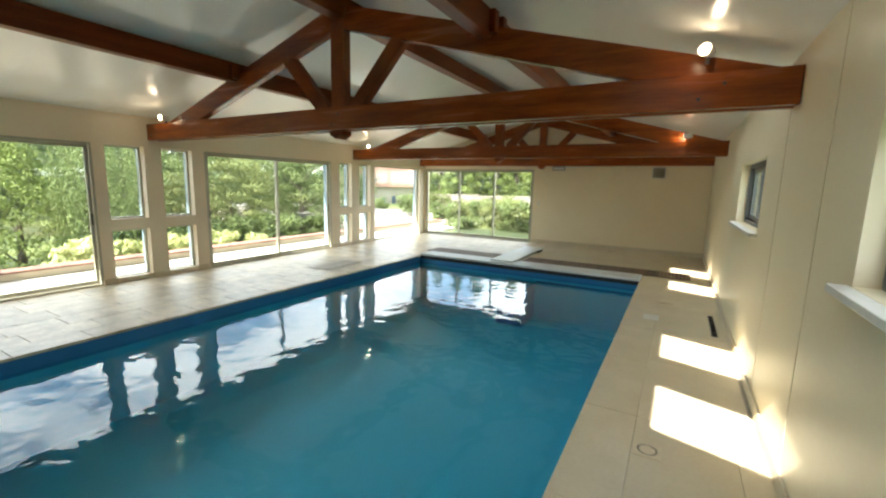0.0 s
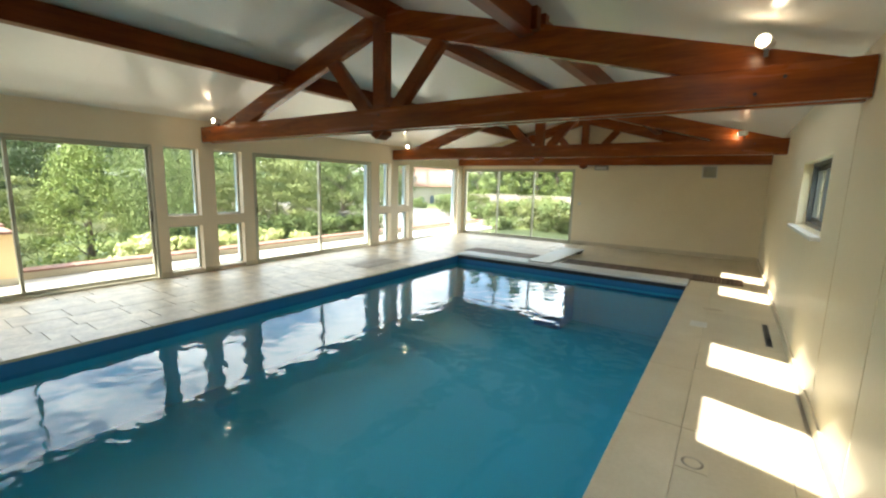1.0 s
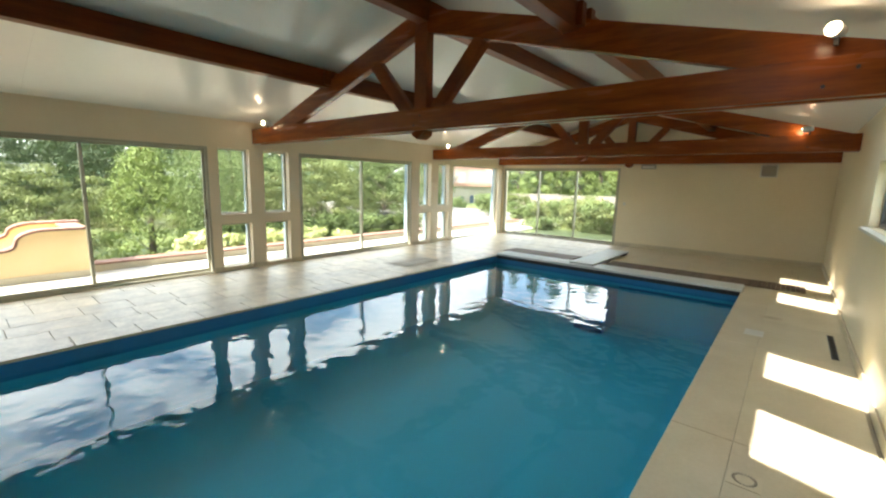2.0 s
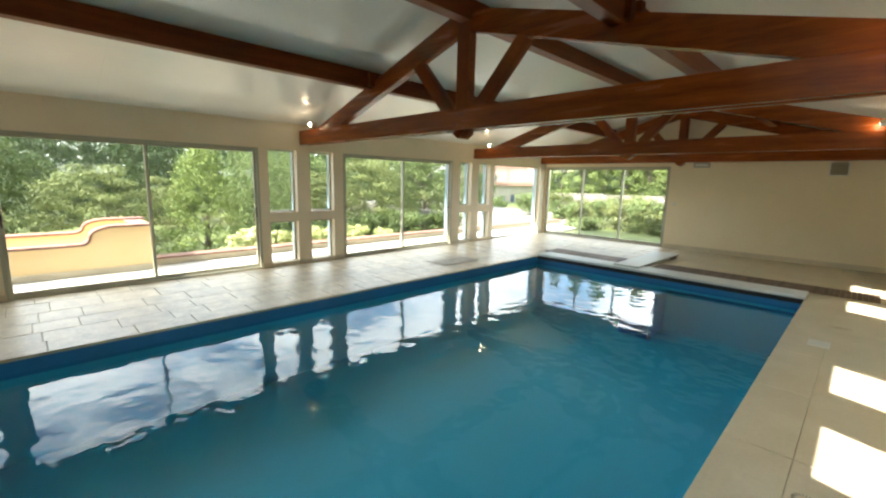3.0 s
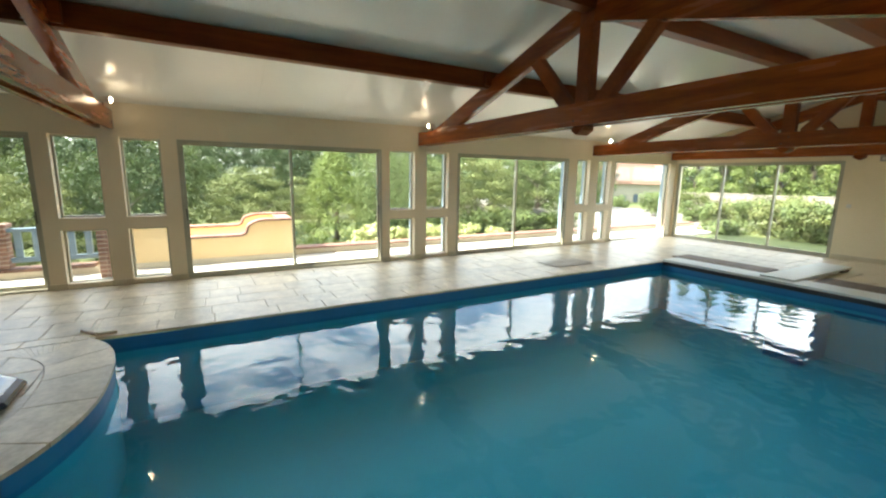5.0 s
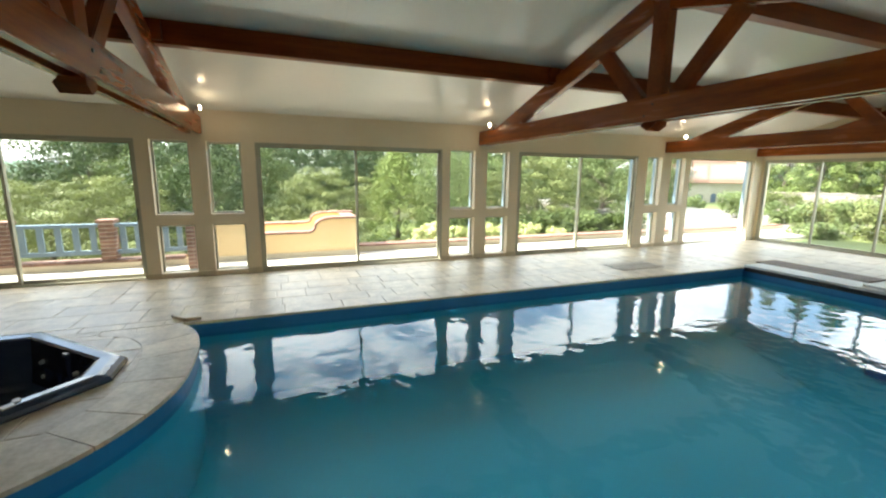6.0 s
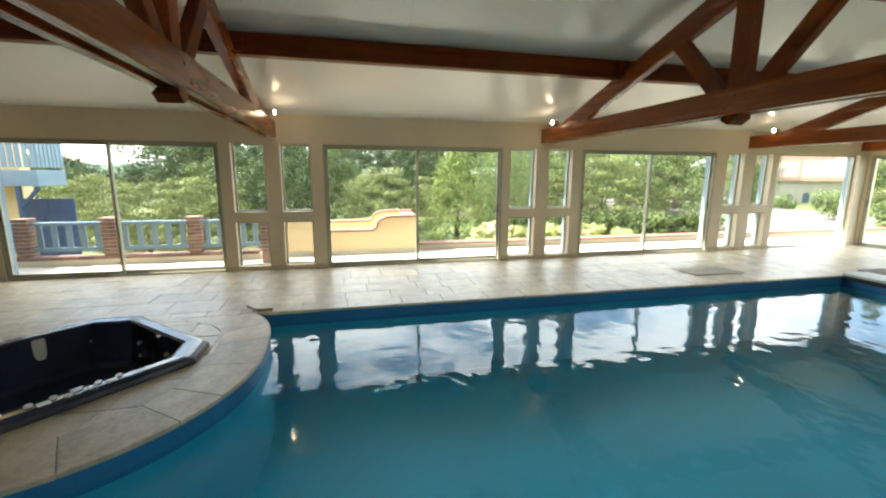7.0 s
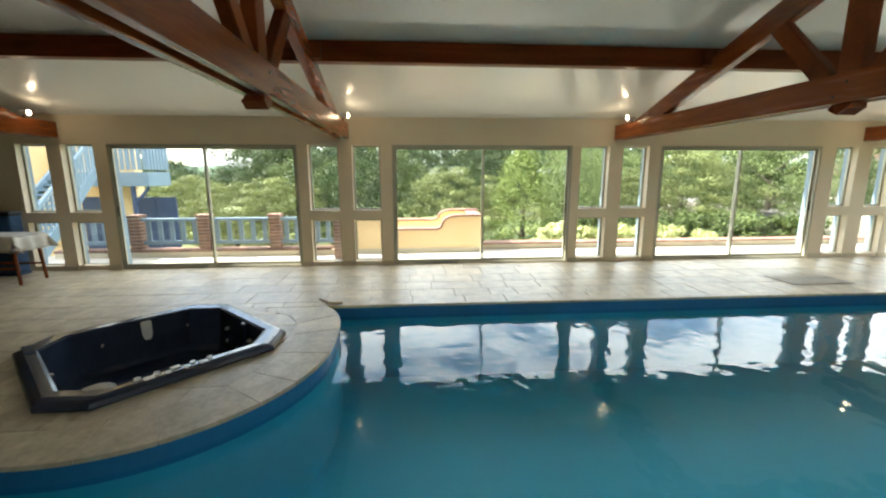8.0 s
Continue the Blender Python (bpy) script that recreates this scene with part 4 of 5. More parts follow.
stair_wall(-9.07, -1.62, 1.50, 0.49, 0.78, "yellow rendered garden wall with curved terracotta-capped top")
stair_wall(-10.2, -1.62, 1.60, 0.57, 0.80, "yellow rendered garden wall with curved terracotta-capped top")
w = thing("stair_end_wall", "yellow rendered end of the outside stair", "garden wall", at=(-9.63, 1.40, -0.05))
part("wall", boxes((-0.466, -0.1, 0, 0.455, 0.1, 0.77)), YELLOW, w)
part("capping", boxes((-0.42, -0.14, 0.772, 0.41, 0.14, 0.806), bevel=0.006), TERRA, w)


# ---- blue balcony house at the south-west ----
h = thing("annex_house", "yellow house wing with pale blue balcony and dark shutters", "house", at=(-15.85, -8.32, -1.16))
part("wall", boxes((0.55, -9, -0.4, 1.0, -0.87, 6.2)), YELLOW, h)
# yellow block; its height, reach and unseen roof are added to shade the terrace
part("shading_main_wall", boxes((1.003, -12, -0.4, 7.35, -3.3, 6.6)), YELLOW, h)
part("shading_main_roof", boxes((0.6, -12.4, 6.6, 7.5, -3.0, 6.85)), ROOFTILE, h)
part("roof", boxes((0.2, -9.4, 6.2, 0.998, -0.4, 6.4)), ROOFTILE, h)
part("balcony_floor", boxes((1.003, -2.2, 2.42, 2.2, 0.27, 2.85), bevel=0.01), BLUE, h, "pale blue balcony floor edge")
for i in range(16):
    part("balcony_board", boxes((2.17, 0.15 - i * 0.165, 2.92, 2.2, 0.15 - i * 0.165 + 0.115, 3.95), bevel=0.003), BLUE, h)
for i in range(7):
    part("balcony_board", boxes((1.03 + i * 0.165, 0.24, 2.92, 1.03 + i * 0.165 + 0.115, 0.27, 3.95), bevel=0.003), BLUE, h)
part("handrail", boxes((1.003, 0.22, 3.95, 2.24, 0.32, 4.02), bevel=0.01), BLUE, h)
part("handrail", boxes((2.12, -2.2, 3.95, 2.24, 0.218, 4.02), bevel=0.01), BLUE, h)
part("balcony_post", boxes((2.05, -0.33, -0.4, 2.15, -0.23, 2.42), bevel=0.008), NAVY, h)
part("post_brace", bar(bmesh.new(), (2.1, -0.24, 1.87), (2.1, 0.20, 2.39), 0.08, 0.08), NAVY, h)
for y0, y1 in ((-0.72, -0.08), (-0.06, 0.58)):
    sh = part("shutter", boxes((1.12, y0 - 0.12, 0.2, 1.17, y1 - 0.12, 2.03), bevel=0.008), NAVY, h, "dark blue shutter")
    for z in (0.5, 1.7):
        part("batten", boxes((1.172, y0 - 0.08, z, 1.20, y1 - 0.16, z + 0.1), bevel=0.004), NAVY, sh)
    part("batten", bar(bmesh.new(), (1.19, y0 - 0.04, 0.62), (1.19, y1 - 0.2, 1.68), 0.025, 0.09), NAVY, sh)
for y0 in (-2.6, -4.6):
    part("shutter", boxes((1.02, y0, 0.2, 1.07, y0 + 1.2, 2.05), bevel=0.008), NAVY, h, "dark blue shutter")
st = thing("outside_stair", "pale blue wooden outside stair with railing", "stair", at=(-8.9, -7.49, -0.05), turn=110.5)
for s in (-0.9, 0):
    part("stringer", bar(bmesh.new(), (s, 0, 0.05), (s, 4.1, 1.75), 0.06, 0.30), BLUE, st)
    if s:
        continue
    part("handrail", bar(bmesh.new(), (s, 0, 0.95), (s, 4.1, 2.65), 0.06, 0.09), BLUE, st)
    for i in range(16):
        y = 0.12 + i * 0.255
        part("baluster", boxes((s - 0.018, y - 0.04, 0.415 * y + 0.15, s + 0.018, y + 0.04, 0.415 * y + 0.93)), BLUE, st)
for i in range(14):
    y = 0.16 + i * 0.29
    part("tread", boxes((-0.869, y - 0.16, 0.415 * y, -0.031, y + 0.16, 0.415 * y + 0.04)), BLUE, st)


# ---- far farmhouse seen through the corner window ----
def farmhouse(at, turn):
    h = thing("farmhouse", "old pale rendered farmhouse with clay tile roof", "house", at=at, turn=turn)
    part("wall", boxes((-9, -3.5, 0, 4, 3.5, 3.4)), HOUSEWALL, h)
    part("wing_wall", boxes((4.003, -4.2, 0, 11, 3.4, 4.2)), HOUSEWALL, h)
    for x0, x1, y0, y1, z0, z1 in ((-9.4, 4.0, -3.9, 3.9, 3.4, 6.5),):
        bm = bmesh.new()
        v = [bm.verts.new(p) for p in ((x0, y0, z0), (x1, y0, z0), (x1, 0, z1), (x0, 0, z1), (x0, y1, z0), (x1, y1, z0))]
        for f in ((0, 1, 2, 3), (3, 2, 5, 4), (0, 3, 4), (1, 5, 2), (0, 4, 5, 1)):
            bm.faces.new([v[i] for i in f])
        part("roof", bm, ROOFTILE, h)
    bm = bmesh.new()
    v = [bm.verts.new(p) for p in ((3.6, -4.7, 4.0), (7.5, -4.7, 6.7), (11.4, -4.7, 4.0), (3.6, 3.4, 4.0), (7.5, 3.4, 6.7), (11.4, 3.4, 4.0))]
    for f in ((0, 1, 4, 3), (1, 2, 5, 4), (0, 2, 1), (3, 4, 5), (0, 3, 5, 2)):
        bm.faces.new([v[i] for i in f])
    part("roof", bm, ROOFTILE, h)
    for x, y, w, z0, z1 in ((-7.5, -3.5, 1.0, 0.9, 2.3), (-5.0, -3.5, 1.3, 0.0, 2.2), (-2.4, -3.5, 1.0, 0.9, 2.3), (0.6, -3.5, 1.6, 0.0, 2.3), (7.5, -4.2, 2.2, 2.3, 3.7), (6.2, -4.2, 1.0, 0.2, 1.8), (8.9, -4.2, 1.0, 0.2, 1.8)):
        bm = bmesh.new()
        ring = [(x - w / 2, z0), (x + w / 2, z0)] + [(x + w / 2 * math.cos(a), z1 - w * 0.25 + w * 0.25 * math.sin(a)) for a in [math.pi * i / 8 for i in range(9)]]
        f = [bm.verts.new((a, y - 0.02, b)) for a, b in ring]
        k = [bm.verts.new((a, y + 0.05, b)) for a, b in ring]
        bm.faces.new(f)
        for i in range(len(ring)):
            j = (i + 1) % len(ring)
            bm.faces.new((f[i], f[j], k[j], k[i]))
        part("window", bm, NAVY, h)
    part("chimney", boxes((-3.0, -0.4, 5.6, -2.2, 0.4, 7.3)), HOUSEWALL, h)
    return h


farmhouse((-41.9, 56.1, -3.1), 84).scale = (0.9, 0.9, 1.22)


# ---- planting ----
def leaves(rng, centres, radii, count, size, flat=0.0, droop=0.0, tall=0.75):
    """Leaf quads scattered round clump centres, most near each clump's skin."""
    n = len(centres) * count
    c = np.repeat(centres, count, axis=0)
    r = np.repeat(radii, count)[:, None]
    d = rng.normal(size=(n, 3))
    d /= np.linalg.norm(d, axis=1)[:, None]
    p = c + d * r * rng.uniform(0.45, 1.05, (n, 1)) * np.array([1, 1, tall])
    if droop:
        k = 16
        tips = rng.normal(size=(len(centres) * k, 3))
        tips /= np.linalg.norm(tips, axis=1)[:, None]
        long = droop * rng.uniform(0.5, 1.3, len(tips))
        own = np.repeat(np.arange(len(centres)) * k, count) + rng.integers(0, k, n)
        p = c + tips[own] * r + rng.normal(size=(n, 3)) * 0.05
        p[:, 2] -= long[own] * rng.uniform(0, 1, n)
    a = rng.normal(size=(n, 3))
    a[:, 2] *= 1 - flat
    if droop:
        a = a * 0.25 + np.array([0, 0, -1.0])
    a /= np.linalg.norm(a, axis=1)[:, None]
    out = d + np.array([0, 0, 0.35]) + rng.normal(size=(n, 3)) * 0.45
    if not droop:
        a = np.cross(out, a)
        a /= np.linalg.norm(a, axis=1)[:, None]
    b = np.cross(a, out)
    b /= np.linalg.norm(b, axis=1)[:, None]
    s = size * rng.uniform(0.6, 1.3, (n, 1))
    a, b = a * s, b * s * 0.5
    v = np.stack([p - a, p + b, p + a, p - b], 1).reshape(-1, 3)
    f = np.arange(4 * n).reshape(-1, 4)
    return v, f


def crown_mesh(name, rng, centres, radii, count, size, mat, **more):
    v, f = leaves(rng, np.array(centres, float), np.array(radii, float), count, size, **more)
    me = bpy.data.meshes.new(name)
    me.from_pydata(v.tolist(), [], f.tolist())
    me.materials.append(mat)
    me.update()
    return me


def tree(seed, height, spread, mat, label, size=0.16, kind_of="round", count=260, name="tree", tall=0.75):
    rng = np.random.default_rng(seed)
    t = thing(name, label, "tree", at=(0, 0, 0))
    bm = bmesh.new()
    rod(bm, (0, 0, 0), (0.1, 0.05, height * 0.55), 0.045 * height ** 0.8, 0.02 * height ** 0.8, 9)
    cs, rs = [], []
    for i in range(6):
        a = i * 2.4 + rng.uniform(0, 1)
        z = height * rng.uniform(0.25, 0.6)
        tip = Vector((math.cos(a) * spread * 0.5, math.sin(a) * spread * 0.5, z + height * 0.16))
        rod(bm, (0.05, 0.03, z), tip, 0.011 * height ** 0.8, 0.004, 6)
    part("trunk", bm, BARK, t)
    n = 30 if kind_of == "willow" else 64
    for i in range(n):
        k = (i + 0.5) / n
        if kind_of == "conifer":
            z, r = height * (0.12 + 0.86 * k), spread * (1 - k) ** 0.9 + 0.1
            a = i * 2.39996
            q = rng.uniform(0.55, 1.0)
            cs.append((math.cos(a) * r * q, math.sin(a) * r * q, z - 0.2 * r * q))
            rs.append(spread * 0.24 * (1.15 - 0.7 * k))
        elif kind_of == "poplar":
            z = height * (0.1 + 0.9 * k)
            r = spread * math.sin(math.pi * min(1, 0.12 + 0.88 * k) ** 0.8) ** 0.7
            a = i * 2.39996
            cs.append((math.cos(a) * r * 0.75, math.sin(a) * r * 0.75, z))
            rs.append(spread * rng.uniform(0.2, 0.36))
        else:
            u = 2 * k - 1
            a = i * 2.39996
            r = math.sqrt(1 - u * u) * rng.uniform(0.2, 1.0) ** 0.6
            cs.append((math.cos(a) * r * spread, math.sin(a) * r * spread, height * (0.58 + 0.36 * u * rng.uniform(0.85, 1.05))))
            rs.append(spread * rng.uniform(0.15, 0.28))
    droop = height * 0.3 if kind_of == "willow" else 0.0
    crown = new("crown", crown_mesh("crown", rng, cs, rs, count, size, mat, droop=droop, flat=0.3, tall=tall))
    crown.parent = t
    return t


PATTERNS = {
    "mid": tree(1, 8.0, 3.0, LEAF, "broad green tree in full summer leaf", 0.075),
    "mid2": tree(2, 7.0, 3.3, LEAF, "broad green tree in full summer leaf", 0.072),
    "light": tree(3, 7.0, 2.0, LEAF_LIGHT, "bright light green young tree", 0.062, "poplar"),
    "dark": tree(4, 8.5, 3.0, LEAF_DARK, "dense dark green tree", 0.075),
    "willow": tree(5, 7.0, 1.3, LEAF_PALE, "weeping willow with hanging pale green strands", 0.048, "willow", 420),
    "conifer": tree(6, 10.0, 2.6, LEAF_SUN, "tall green conifer beyond the lawn", 0.10, "conifer", 240),
    "pale": tree(8, 7.5, 3.0, LEAF_PALE, "airy pale green tree", 0.06, "round", 260),
    "feathery": tree(7, 6.0, 3.2, LEAF_OLIVE, "spreading olive green feathery tree", 0.058, "round", 300, tall=0.36),
}


def polar(az, dist):
    return -math.sin(radians(az)) * dist, math.cos(radians(az)) * dist


used = set()


def plant(kind, az, dist, base, scale, turn):
    x, y = polar(az, dist)
    src = PATTERNS[kind]
    if kind in used:
        ob = copy_thing(src, pose(x, y, base, 0, 0, turn))
    else:
        used.add(kind)
        ob = src
        ob.matrix_basis = pose(x, y, base, 0, 0, turn)
    ob.scale = (scale, scale, scale)
    return ob


GROVE = [
    ("mid2", 35.2, 88, -3, 1.75, 30), ("dark", 38.0, 92, -3, 1.8, 120), ("mid", 32.0, 84, -3, 1.6, 70),
    ("light", 75.0, 19, -2.9, 0.80, 0), ("dark", 77.6, 32, -3.2, 1.00, 90),
    ("willow", 69.5, 18, -2.6, 0.95, 40), ("willow", 66.4, 20, -2.8, 1.00, 140), ("dark", 68.3, 27, -3.2, 0.95, 200), ("feathery", 62.3, 21, -2.6, 0.75, 40),
    ("dark", 81.0, 34, -3.4, 0.95, 10), ("feathery", 84.4, 20, -2.9, 0.85, 70), ("dark", 88.8, 34, -3.5, 1.00, 30),
    ("mid", 94.2, 24, -3.0, 0.85, 120), ("dark", 98.6, 19, -2.8, 0.75, 200), ("mid2", 103.0, 26, -3.2, 0.90, 20),
    ("feathery", 106.9, 18, -2.6, 0.72, 0), ("feathery", 112.4, 20, -2.8, 0.72, 60), ("mid", 105.5, 36, -3.5, 1.00, 220),
    ("dark", 108.7, 34, -3.4, 1.15, 70), ("dark", 119.3, 30, -3.4, 0.75, 160), ("feathery", 116.8, 24, -3.0, 0.80, 150), ("mid2", 119.3, 36, -3.5, 0.85, 10),
    ("pale", 58.8, 25, -2.6, 0.90, 300), ("feathery", 55.9, 23, -2.6, 0.95, 200), ("dark", 51.5, 30, -2.8, 0.95, 90),
    ("pale", 48.1, 26, -2.4, 0.90, 45), ("mid2", 44.5, 29, -2.6, 0.92, 15), ("dark", 62.3, 36, -3.4, 1.10, 10),
    ("dark", 76.6, 42, -3.6, 1.15, 80), ("mid2", 69.7, 44, -3.6, 1.20, 50), ("dark", 84.4, 46, -3.6, 1.20, 130),
    ("mid", 41.2, 60, -3, 1.25, 90), ("dark", 36.3, 98, -3, 1.72, 0), ("dark", 39.2, 100, -3, 1.80, 60), ("mid", 33.3, 95, -3, 1.72, 160),
    ("conifer", 29.8, 40, -1.2, 0.89, 0), ("conifer", 27.1, 36, -1.2, 0.85, 50), ("conifer", 24.4, 42, -1.2, 1.05, 100),
    ("conifer", 22.0, 37, -1.2, 0.81, 150), ("conifer", 19.5, 44, -1.2, 1.09, 220), ("conifer", 16.6, 38, -1.2, 0.89, 20),
    ("mid", 22.9, 50, -1.2, 0.95, 80), ("dark", 28.3, 54, -1.2, 0.95, 10), ("mid2", 18.1, 52, -1.2, 1.10, 0),
    ("dark", 12.7, 42, -1.2, 1.00, 0), ("mid", 125.7, 40, -3.2, 1.00, 40), ("mid", -55, 12, -1.3, 0.80, 0), ("dark", -75, 14, -1.3, 0.80, 0),
]
for g in GROVE:
    plant(*g)


def shrub(seed, x, y, z, r, h, mat, label, size=0.045, n=26, count=110, category="shrub"):
    rng = np.random.default_rng(seed)
    t = thing("shrub", label, category, "", (x, y, z))
    bm = bmesh.new()
    for i in range(5):
        a = i * 1.3
        rod(bm, (0, 0, 0), (math.cos(a) * r * 0.5, math.sin(a) * r * 0.5, h * 0.6), 0.02, 0.008, 6)
    part("stems", bm, BARK, t)
    cs = [(rng.uniform(-1, 1) * r * 0.75, rng.uniform(-1, 1) * r * 0.75, h * rng.uniform(0.25, 0.85)) for i in range(n)]
    c = new("foliage", crown_mesh("foliage", rng, cs, [r * rng.uniform(0.22, 0.4) for i in cs], count, size, mat))
    c.parent = t
    return t


for i, (y, r, h) in enumerate(((3.50, 0.4, 0.80), (4.02, 0.5, 0.95), (4.61, 0.45, 0.85), (5.48, 0.5, 0.95), (6.20, 0.55, 1.0), (6.92, 0.45, 0.85), (7.63, 0.4, 0.7))):
    shrub(20 + i, -10.5 - 0.2 * (i % 2), y, -0.62, r * 1.1, h + 0.14, LEAF_YELLOW, "bright yellow-green shrub behind the terrace wall")
for i, (az, d, r, h) in enumerate(((28.8, 22, 1.0, 1.3), (25.4, 21, 1.1, 1.5), (22.9, 19, 1.1, 1.5), (20.7, 18, 1.0, 1.6), (18.3, 17.5, 1.1, 1.6), (16.2, 17, 0.9, 1.5), (33.5, 24, 1.0, 1.6), (30.7, 30, 1.3, 1.6), (26.9, 17.5, 0.7, 0.8), (21.8, 24, 1.2, 1.7), (13.6, 18, 1.1, 1.6))):
    x, y = polar(az, d)
    shrub(50 + i, x, y, -0.45, r, h, LEAF_OLIVE if i % 2 else LEAF_PALE, "leafy green garden shrub on the lawn", 0.06, 30, 130)
for i, (az, d) in enumerate(((43.7, 26), (45.1, 21), (50.2, 21), (52.6, 20), (54.4, 22), (56.9, 19), (60.8, 20), (64.8, 18), (37.8, 44), (40.0, 40))):
    x, y = polar(az, d)
    shrub(80 + i, x, y, -1.5, 1.3, 1.7, LEAF if i % 2 else LEAF_PALE, "dense green shrub below the terrace", 0.075, 30, 120)

# low shed among the shrubs; its iron-dark colour stands in for dim shade
x, y = polar(48.8, 24)
w = thing("garden_shed", "low garden shed among shrubs, coloured dark for the dim area there", "shed", at=(x, y, -1.5), turn=45)
w.scale = (0.8, 0.8, 0.78)
part("wall", boxes((-1.1, -0.8, 0, 1.1, 0.8, 1.55)), IRON, w)
part("roof", boxes((-1.3, -1.0, 1.55, 1.3, 1.0, 1.65), bevel=0.02), IRON, w)
part("door", boxes((-0.35, -0.84, 0.05, 0.35, -0.80, 1.4), bevel=0.01), DECK, w)

# pale stone garden wall across the lawn
w = thing("garden_wall", "long pale stone wall across the lawn", "garden wall", at=(0, 0, 0))
ends = [polar(az, d) for az, d in ((10.7, 29), (17.6, 30), (24.4, 31.5), (30.8, 33))]
for i, (p, q) in enumerate(zip(ends, ends[1:])):
    part("wall", bar(bmesh.new(), (p[0], p[1], 0.35), (q[0], q[1], 0.28), 0.45, 1.05, 0.02), GARDEN_STONE, w)
    part("capping", bar(bmesh.new(), (p[0], p[1], 0.91), (q[0], q[1], 0.84), 0.55, 0.08, 0.02), GARDEN_STONE, w)

# woods in the distance, uncountable
rng = np.random.default_rng(99)
cs, rs = [], []
for i in range(1300):
    az = rng.uniform(5, 135)
    d = rng.uniform(52, 80)
    if 30 < az < 47:
        d += 60
    top = d * (0.035 if 111 < az < 122 else 0.125)
    x, y = polar(az, d)
    cs.append((x, y, rng.uniform(-2.5, 1.65 + top - 2.4)))
    rs.append(rng.uniform(1.6, 3.2))
ob = new("far_woods", crown_mesh("far_woods", rng, cs, rs, 110, 0.26, LEAF_DARK))
tagged(ob, "mixed green woods beyond the garden", "woods", kind="stuff")
bm = bmesh.new()
pts = [(polar(a, 420), 1.65 + 420 * (0.028 + 0.012 * math.sin(a * 0.21) + 0.004 * math.sin(a * 0.9))) for a in range(0, 181, 2)]
v0 = [bm.verts.new((p[0], p[1], -12)) for p, z in pts]
v1 = [bm.verts.new((p[0] * 1.15, p[1] * 1.15, z)) for p, z in pts]
v2 = [bm.verts.new((p[0] * 1.5, p[1] * 1.5, -12)) for p, z in pts]
for a, b in ((v0, v1), (v1, v2)):
    for i in range(len(pts) - 1):
        bm.faces.new((a[i], a[i + 1], b[i + 1], b[i]))
structure("backdrop_hill", bm, HILL, "low wooded hills on the horizon", "hills")

# ---- paving stones, last ----
rng = random.Random(11)
COPING_L, COPING_R = rect(PX0 - 0.33, EDGE_Y, PX0, PY1), rect(PX1, -3.4, PX1 + 0.36, PY1)
BEAM_R = rect(PX0 - 0.004, PY1 - 0.001, PX1 + 0.004, PY1 + 0.505)


def shrink(poly, g):
    n = len(poly)
    cx, cy = sum(p[0] for p in poly) / n, sum(p[1] for p in poly) / n
    size = math.sqrt(max(area(poly), 1e-6))
    s = max(0.5, 1 - 2 * g / size)
    return [(cx + (x - cx) * s, cy + (y - cy) * s) for x, y in poly]


def stone(polys, mat, name="tile", lift=0.0):
    if not polys:
        return
    me = slab_mesh(name, polys, -0.02, 0.0 + lift + rng.uniform(-0.0015, 0.0008), 0.004)
    me.materials.append(mat)
    o = new(name, me)
    o.parent = slab


def pave(x0, x1, y0, y1, course, lengths, mat, gap, lengthwise=False):
    """Courses of stones of uneven length across a stretch of floor."""
    if lengthwise:
        x0, x1, y0, y1 = y0, y1, x0, x1
    y = y0
    k = 0
    while y < y1 - 0.02:
        hgt = min(course[k % len(course)], y1 - y)
        x = x0 - rng.uniform(0, 0.4)
        while x < x1:
            w = rng.choice(lengths)
            a, b = max(x, x0), min(x + w, x1)
            x += w
            if b - a < 0.05:
                continue
            poly = rect(a + gap / 2, y + gap / 2, b - gap / 2, y + hgt - gap / 2)
            if lengthwise:
                poly = rect(y + gap / 2, a + gap / 2, y + hgt - gap / 2, b - gap / 2)
            pieces = floor_part(poly, INNER)
            for c in (COPING_L, COPING_R, BEAM_R):
                pieces = minus(pieces, c)
            pieces = [p for p in pieces if area(p) > 2e-3]
            stone(pieces, mat)
        y += hgt
        k += 1


COURSE = [0.40, 0.50, 0.44]
pave(XW - 0.045, -2.0, -7.0, PY1, COURSE, (0.38, 0.5, 0.62, 0.74), STONE, 0.005, True)
pave(XW - 0.045, XE, YS, -7.0, [0.9], (0.9, 1.2), STONE, 0.008)
pave(-2.0, XE, -7.0, -3.4, [0.6], (0.9, 1.2), STONE, 0.012)
pave(PX1, XE, -3.4, PY1, [1.2, 1.0], (1.3,), STONE_FINE, 0.003)
pave(XW - 0.045, -3.4, PY1, YN + 0.055, [0.6, 0.5], (0.6, 0.8), STONE, 0.010)
pave(-3.4, XE, PY1, YN, [0.8], (0.9, 1.2), STONE_FINE, 0.006)
y = EDGE_Y
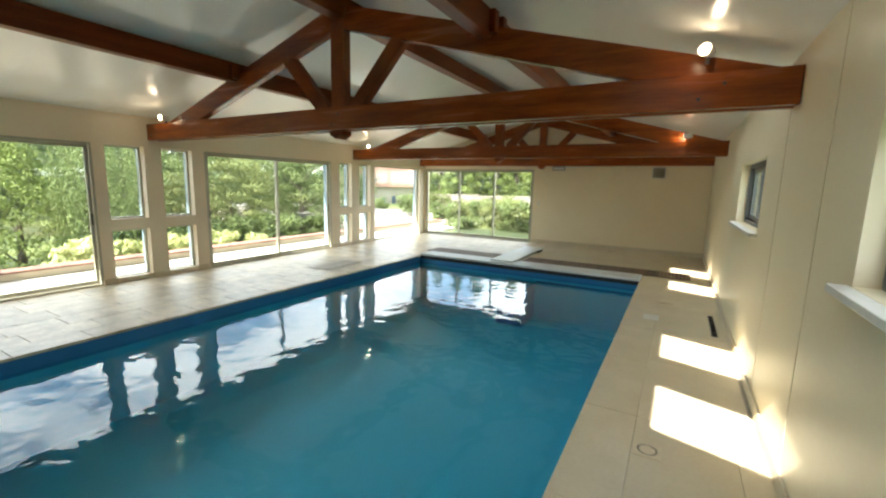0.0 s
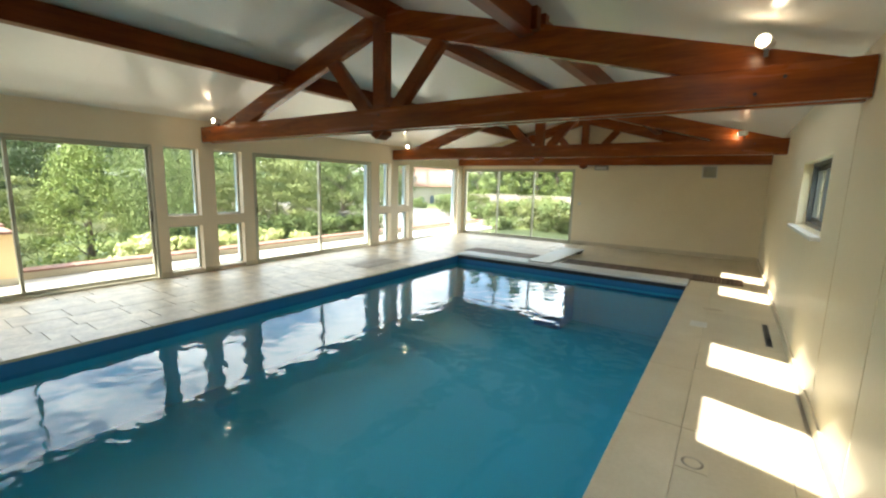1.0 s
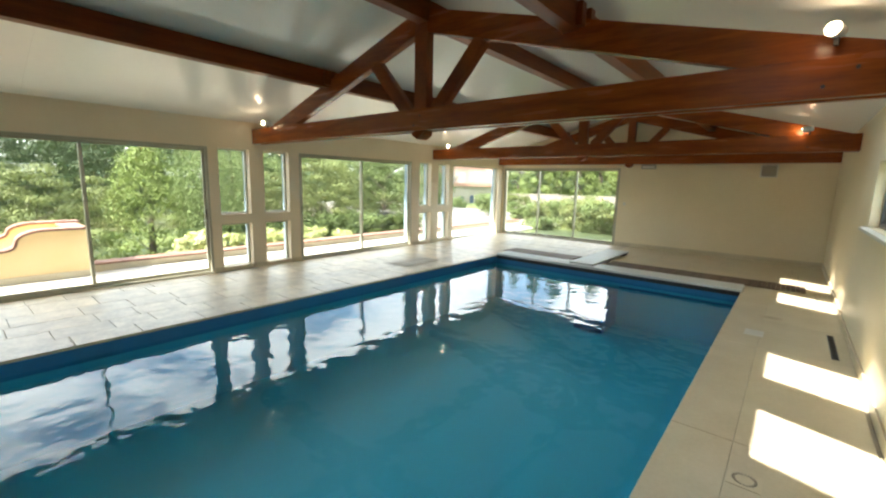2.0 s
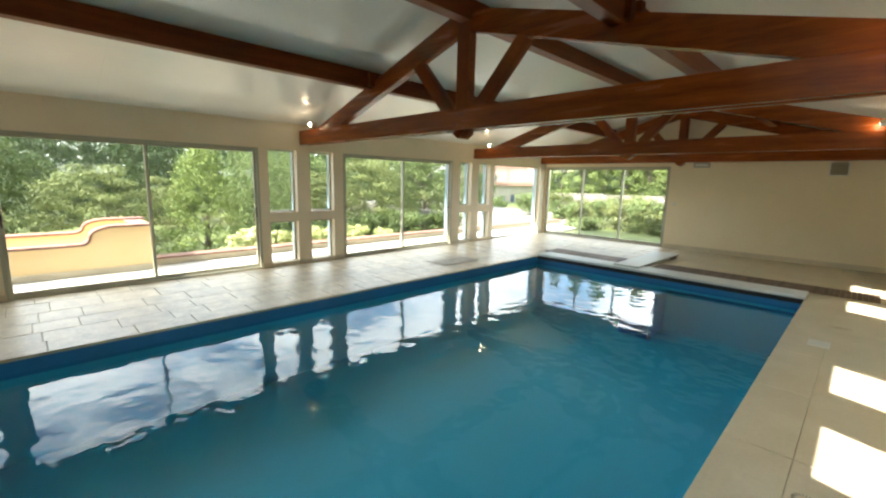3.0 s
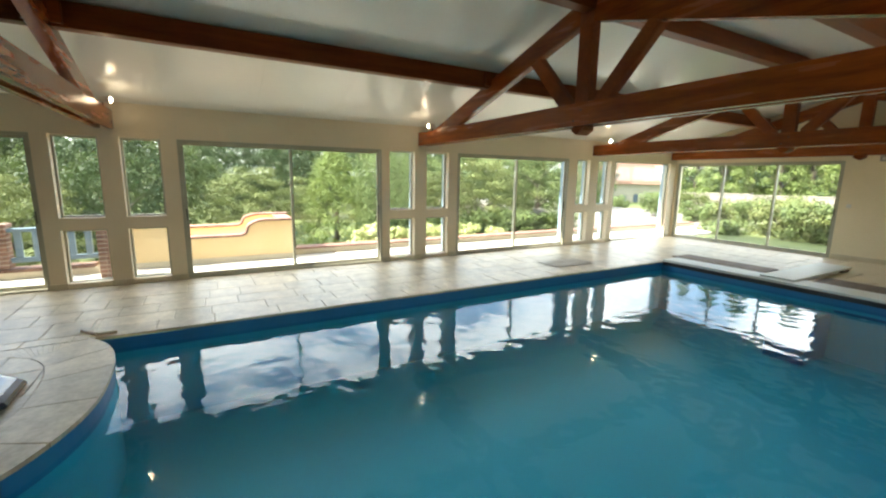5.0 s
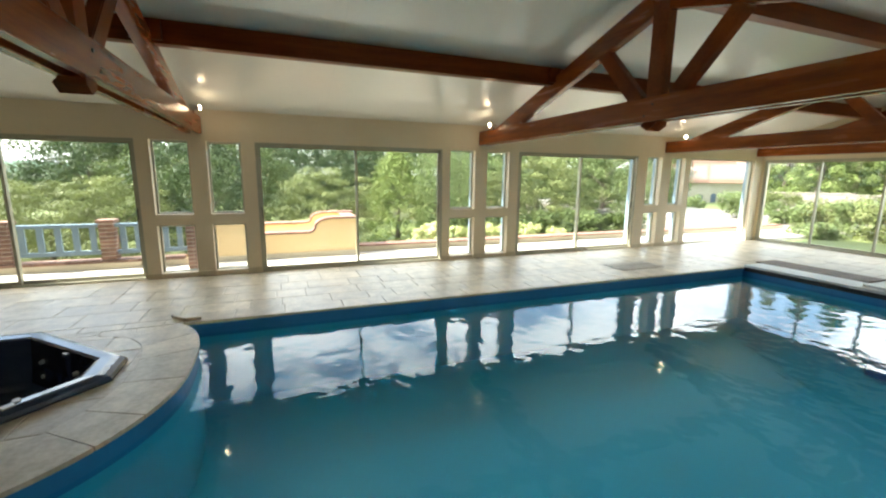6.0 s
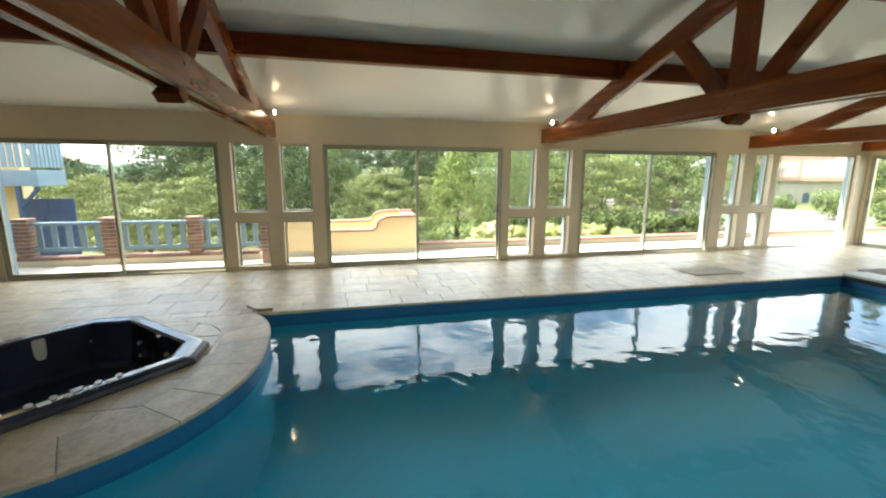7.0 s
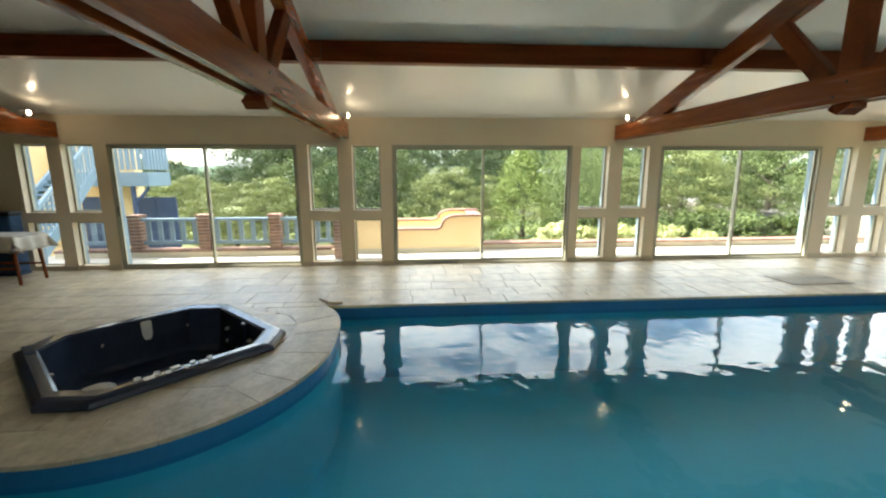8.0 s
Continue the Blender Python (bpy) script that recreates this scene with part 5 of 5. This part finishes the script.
while y < PY1 - 0.05:
    e = min(y + rng.choice((0.55, 0.62, 0.7)), PY1)
    pieces = minus([rect(PX0 - 0.33 + 0.005, y + 0.004, PX0 + 0.012, e - 0.004)], [(PX0, -3.0), (PX0 + 0.5, -3.0), (PX0 + 0.5, EDGE_Y), (PX0, EDGE_Y)])
    stone(pieces, STONE, "coping_stone", 0.003)
    y = e
y = -3.4
while y < PY1 - 0.05:
    e = min(y + 1.1, PY1)
    stone([rect(PX1 - 0.012, y + 0.0015, PX1 + 0.3585, e - 0.0015)], STONE_FINE, "coping_stone", 0.002)
    y = e
RING = []
count = 8
cuts = [-0.05 + (th0 + 0.05) * (i + (rng.uniform(-0.28, 0.28) if 0 < i < count else 0)) / count for i in range(count + 1)]
for i in range(count):
    a0, a1 = cuts[i], cuts[i + 1]
    quads = []
    for j in range(6):
        p, q = a0 + 0.003 + (a1 - a0 - 0.006) * j / 6, a0 + 0.003 + (a1 - a0 - 0.006) * (j + 1) / 6
        quads.append([platform(t, off) for off, t in ((-0.435, p), (0.012, p), (0.012, q), (-0.435, q))])
    faces = []
    RING += quads
    ring_out = [qd[1] for qd in quads] + [quads[-1][2]]
    ring_in = [qd[0] for qd in quads] + [quads[-1][3]]
    lift = 0.002 + rng.uniform(-0.001, 0.001)
    n = len(ring_out)
    verts = [(x, y, lift) for x, y in ring_out] + [(x, y, lift) for x, y in ring_in] + [(x, y, -0.03) for x, y in ring_out] + [(x, y, -0.03) for x, y in ring_in]
    for j in range(n - 1):
        faces += [(n + j, j, j + 1, n + j + 1), (j, 2 * n + j, 2 * n + j + 1, j + 1), (n + j, n + j + 1, 3 * n + j + 1, 3 * n + j)]
    faces += [(0, n, 3 * n, 2 * n), (n - 1, 3 * n - 1, 4 * n - 1, 2 * n - 1)]
    solid("coping_stone", verts, faces, STONE, slab)
# stones that close the corner between the ring and the long side
for y0, y1 in ((PY0, -1.80), (-1.80, EDGE_Y)):
    pieces = minus([p for p in [both(rect(PX0 + 0.004, y0 + 0.003, -4.3, y1 - 0.003), DISC)] if p], INNER)
    for qd in RING:
        pieces = minus(pieces, qd)
    stone([p for p in pieces if area(p) > 2e-3], STONE, "coping_stone")
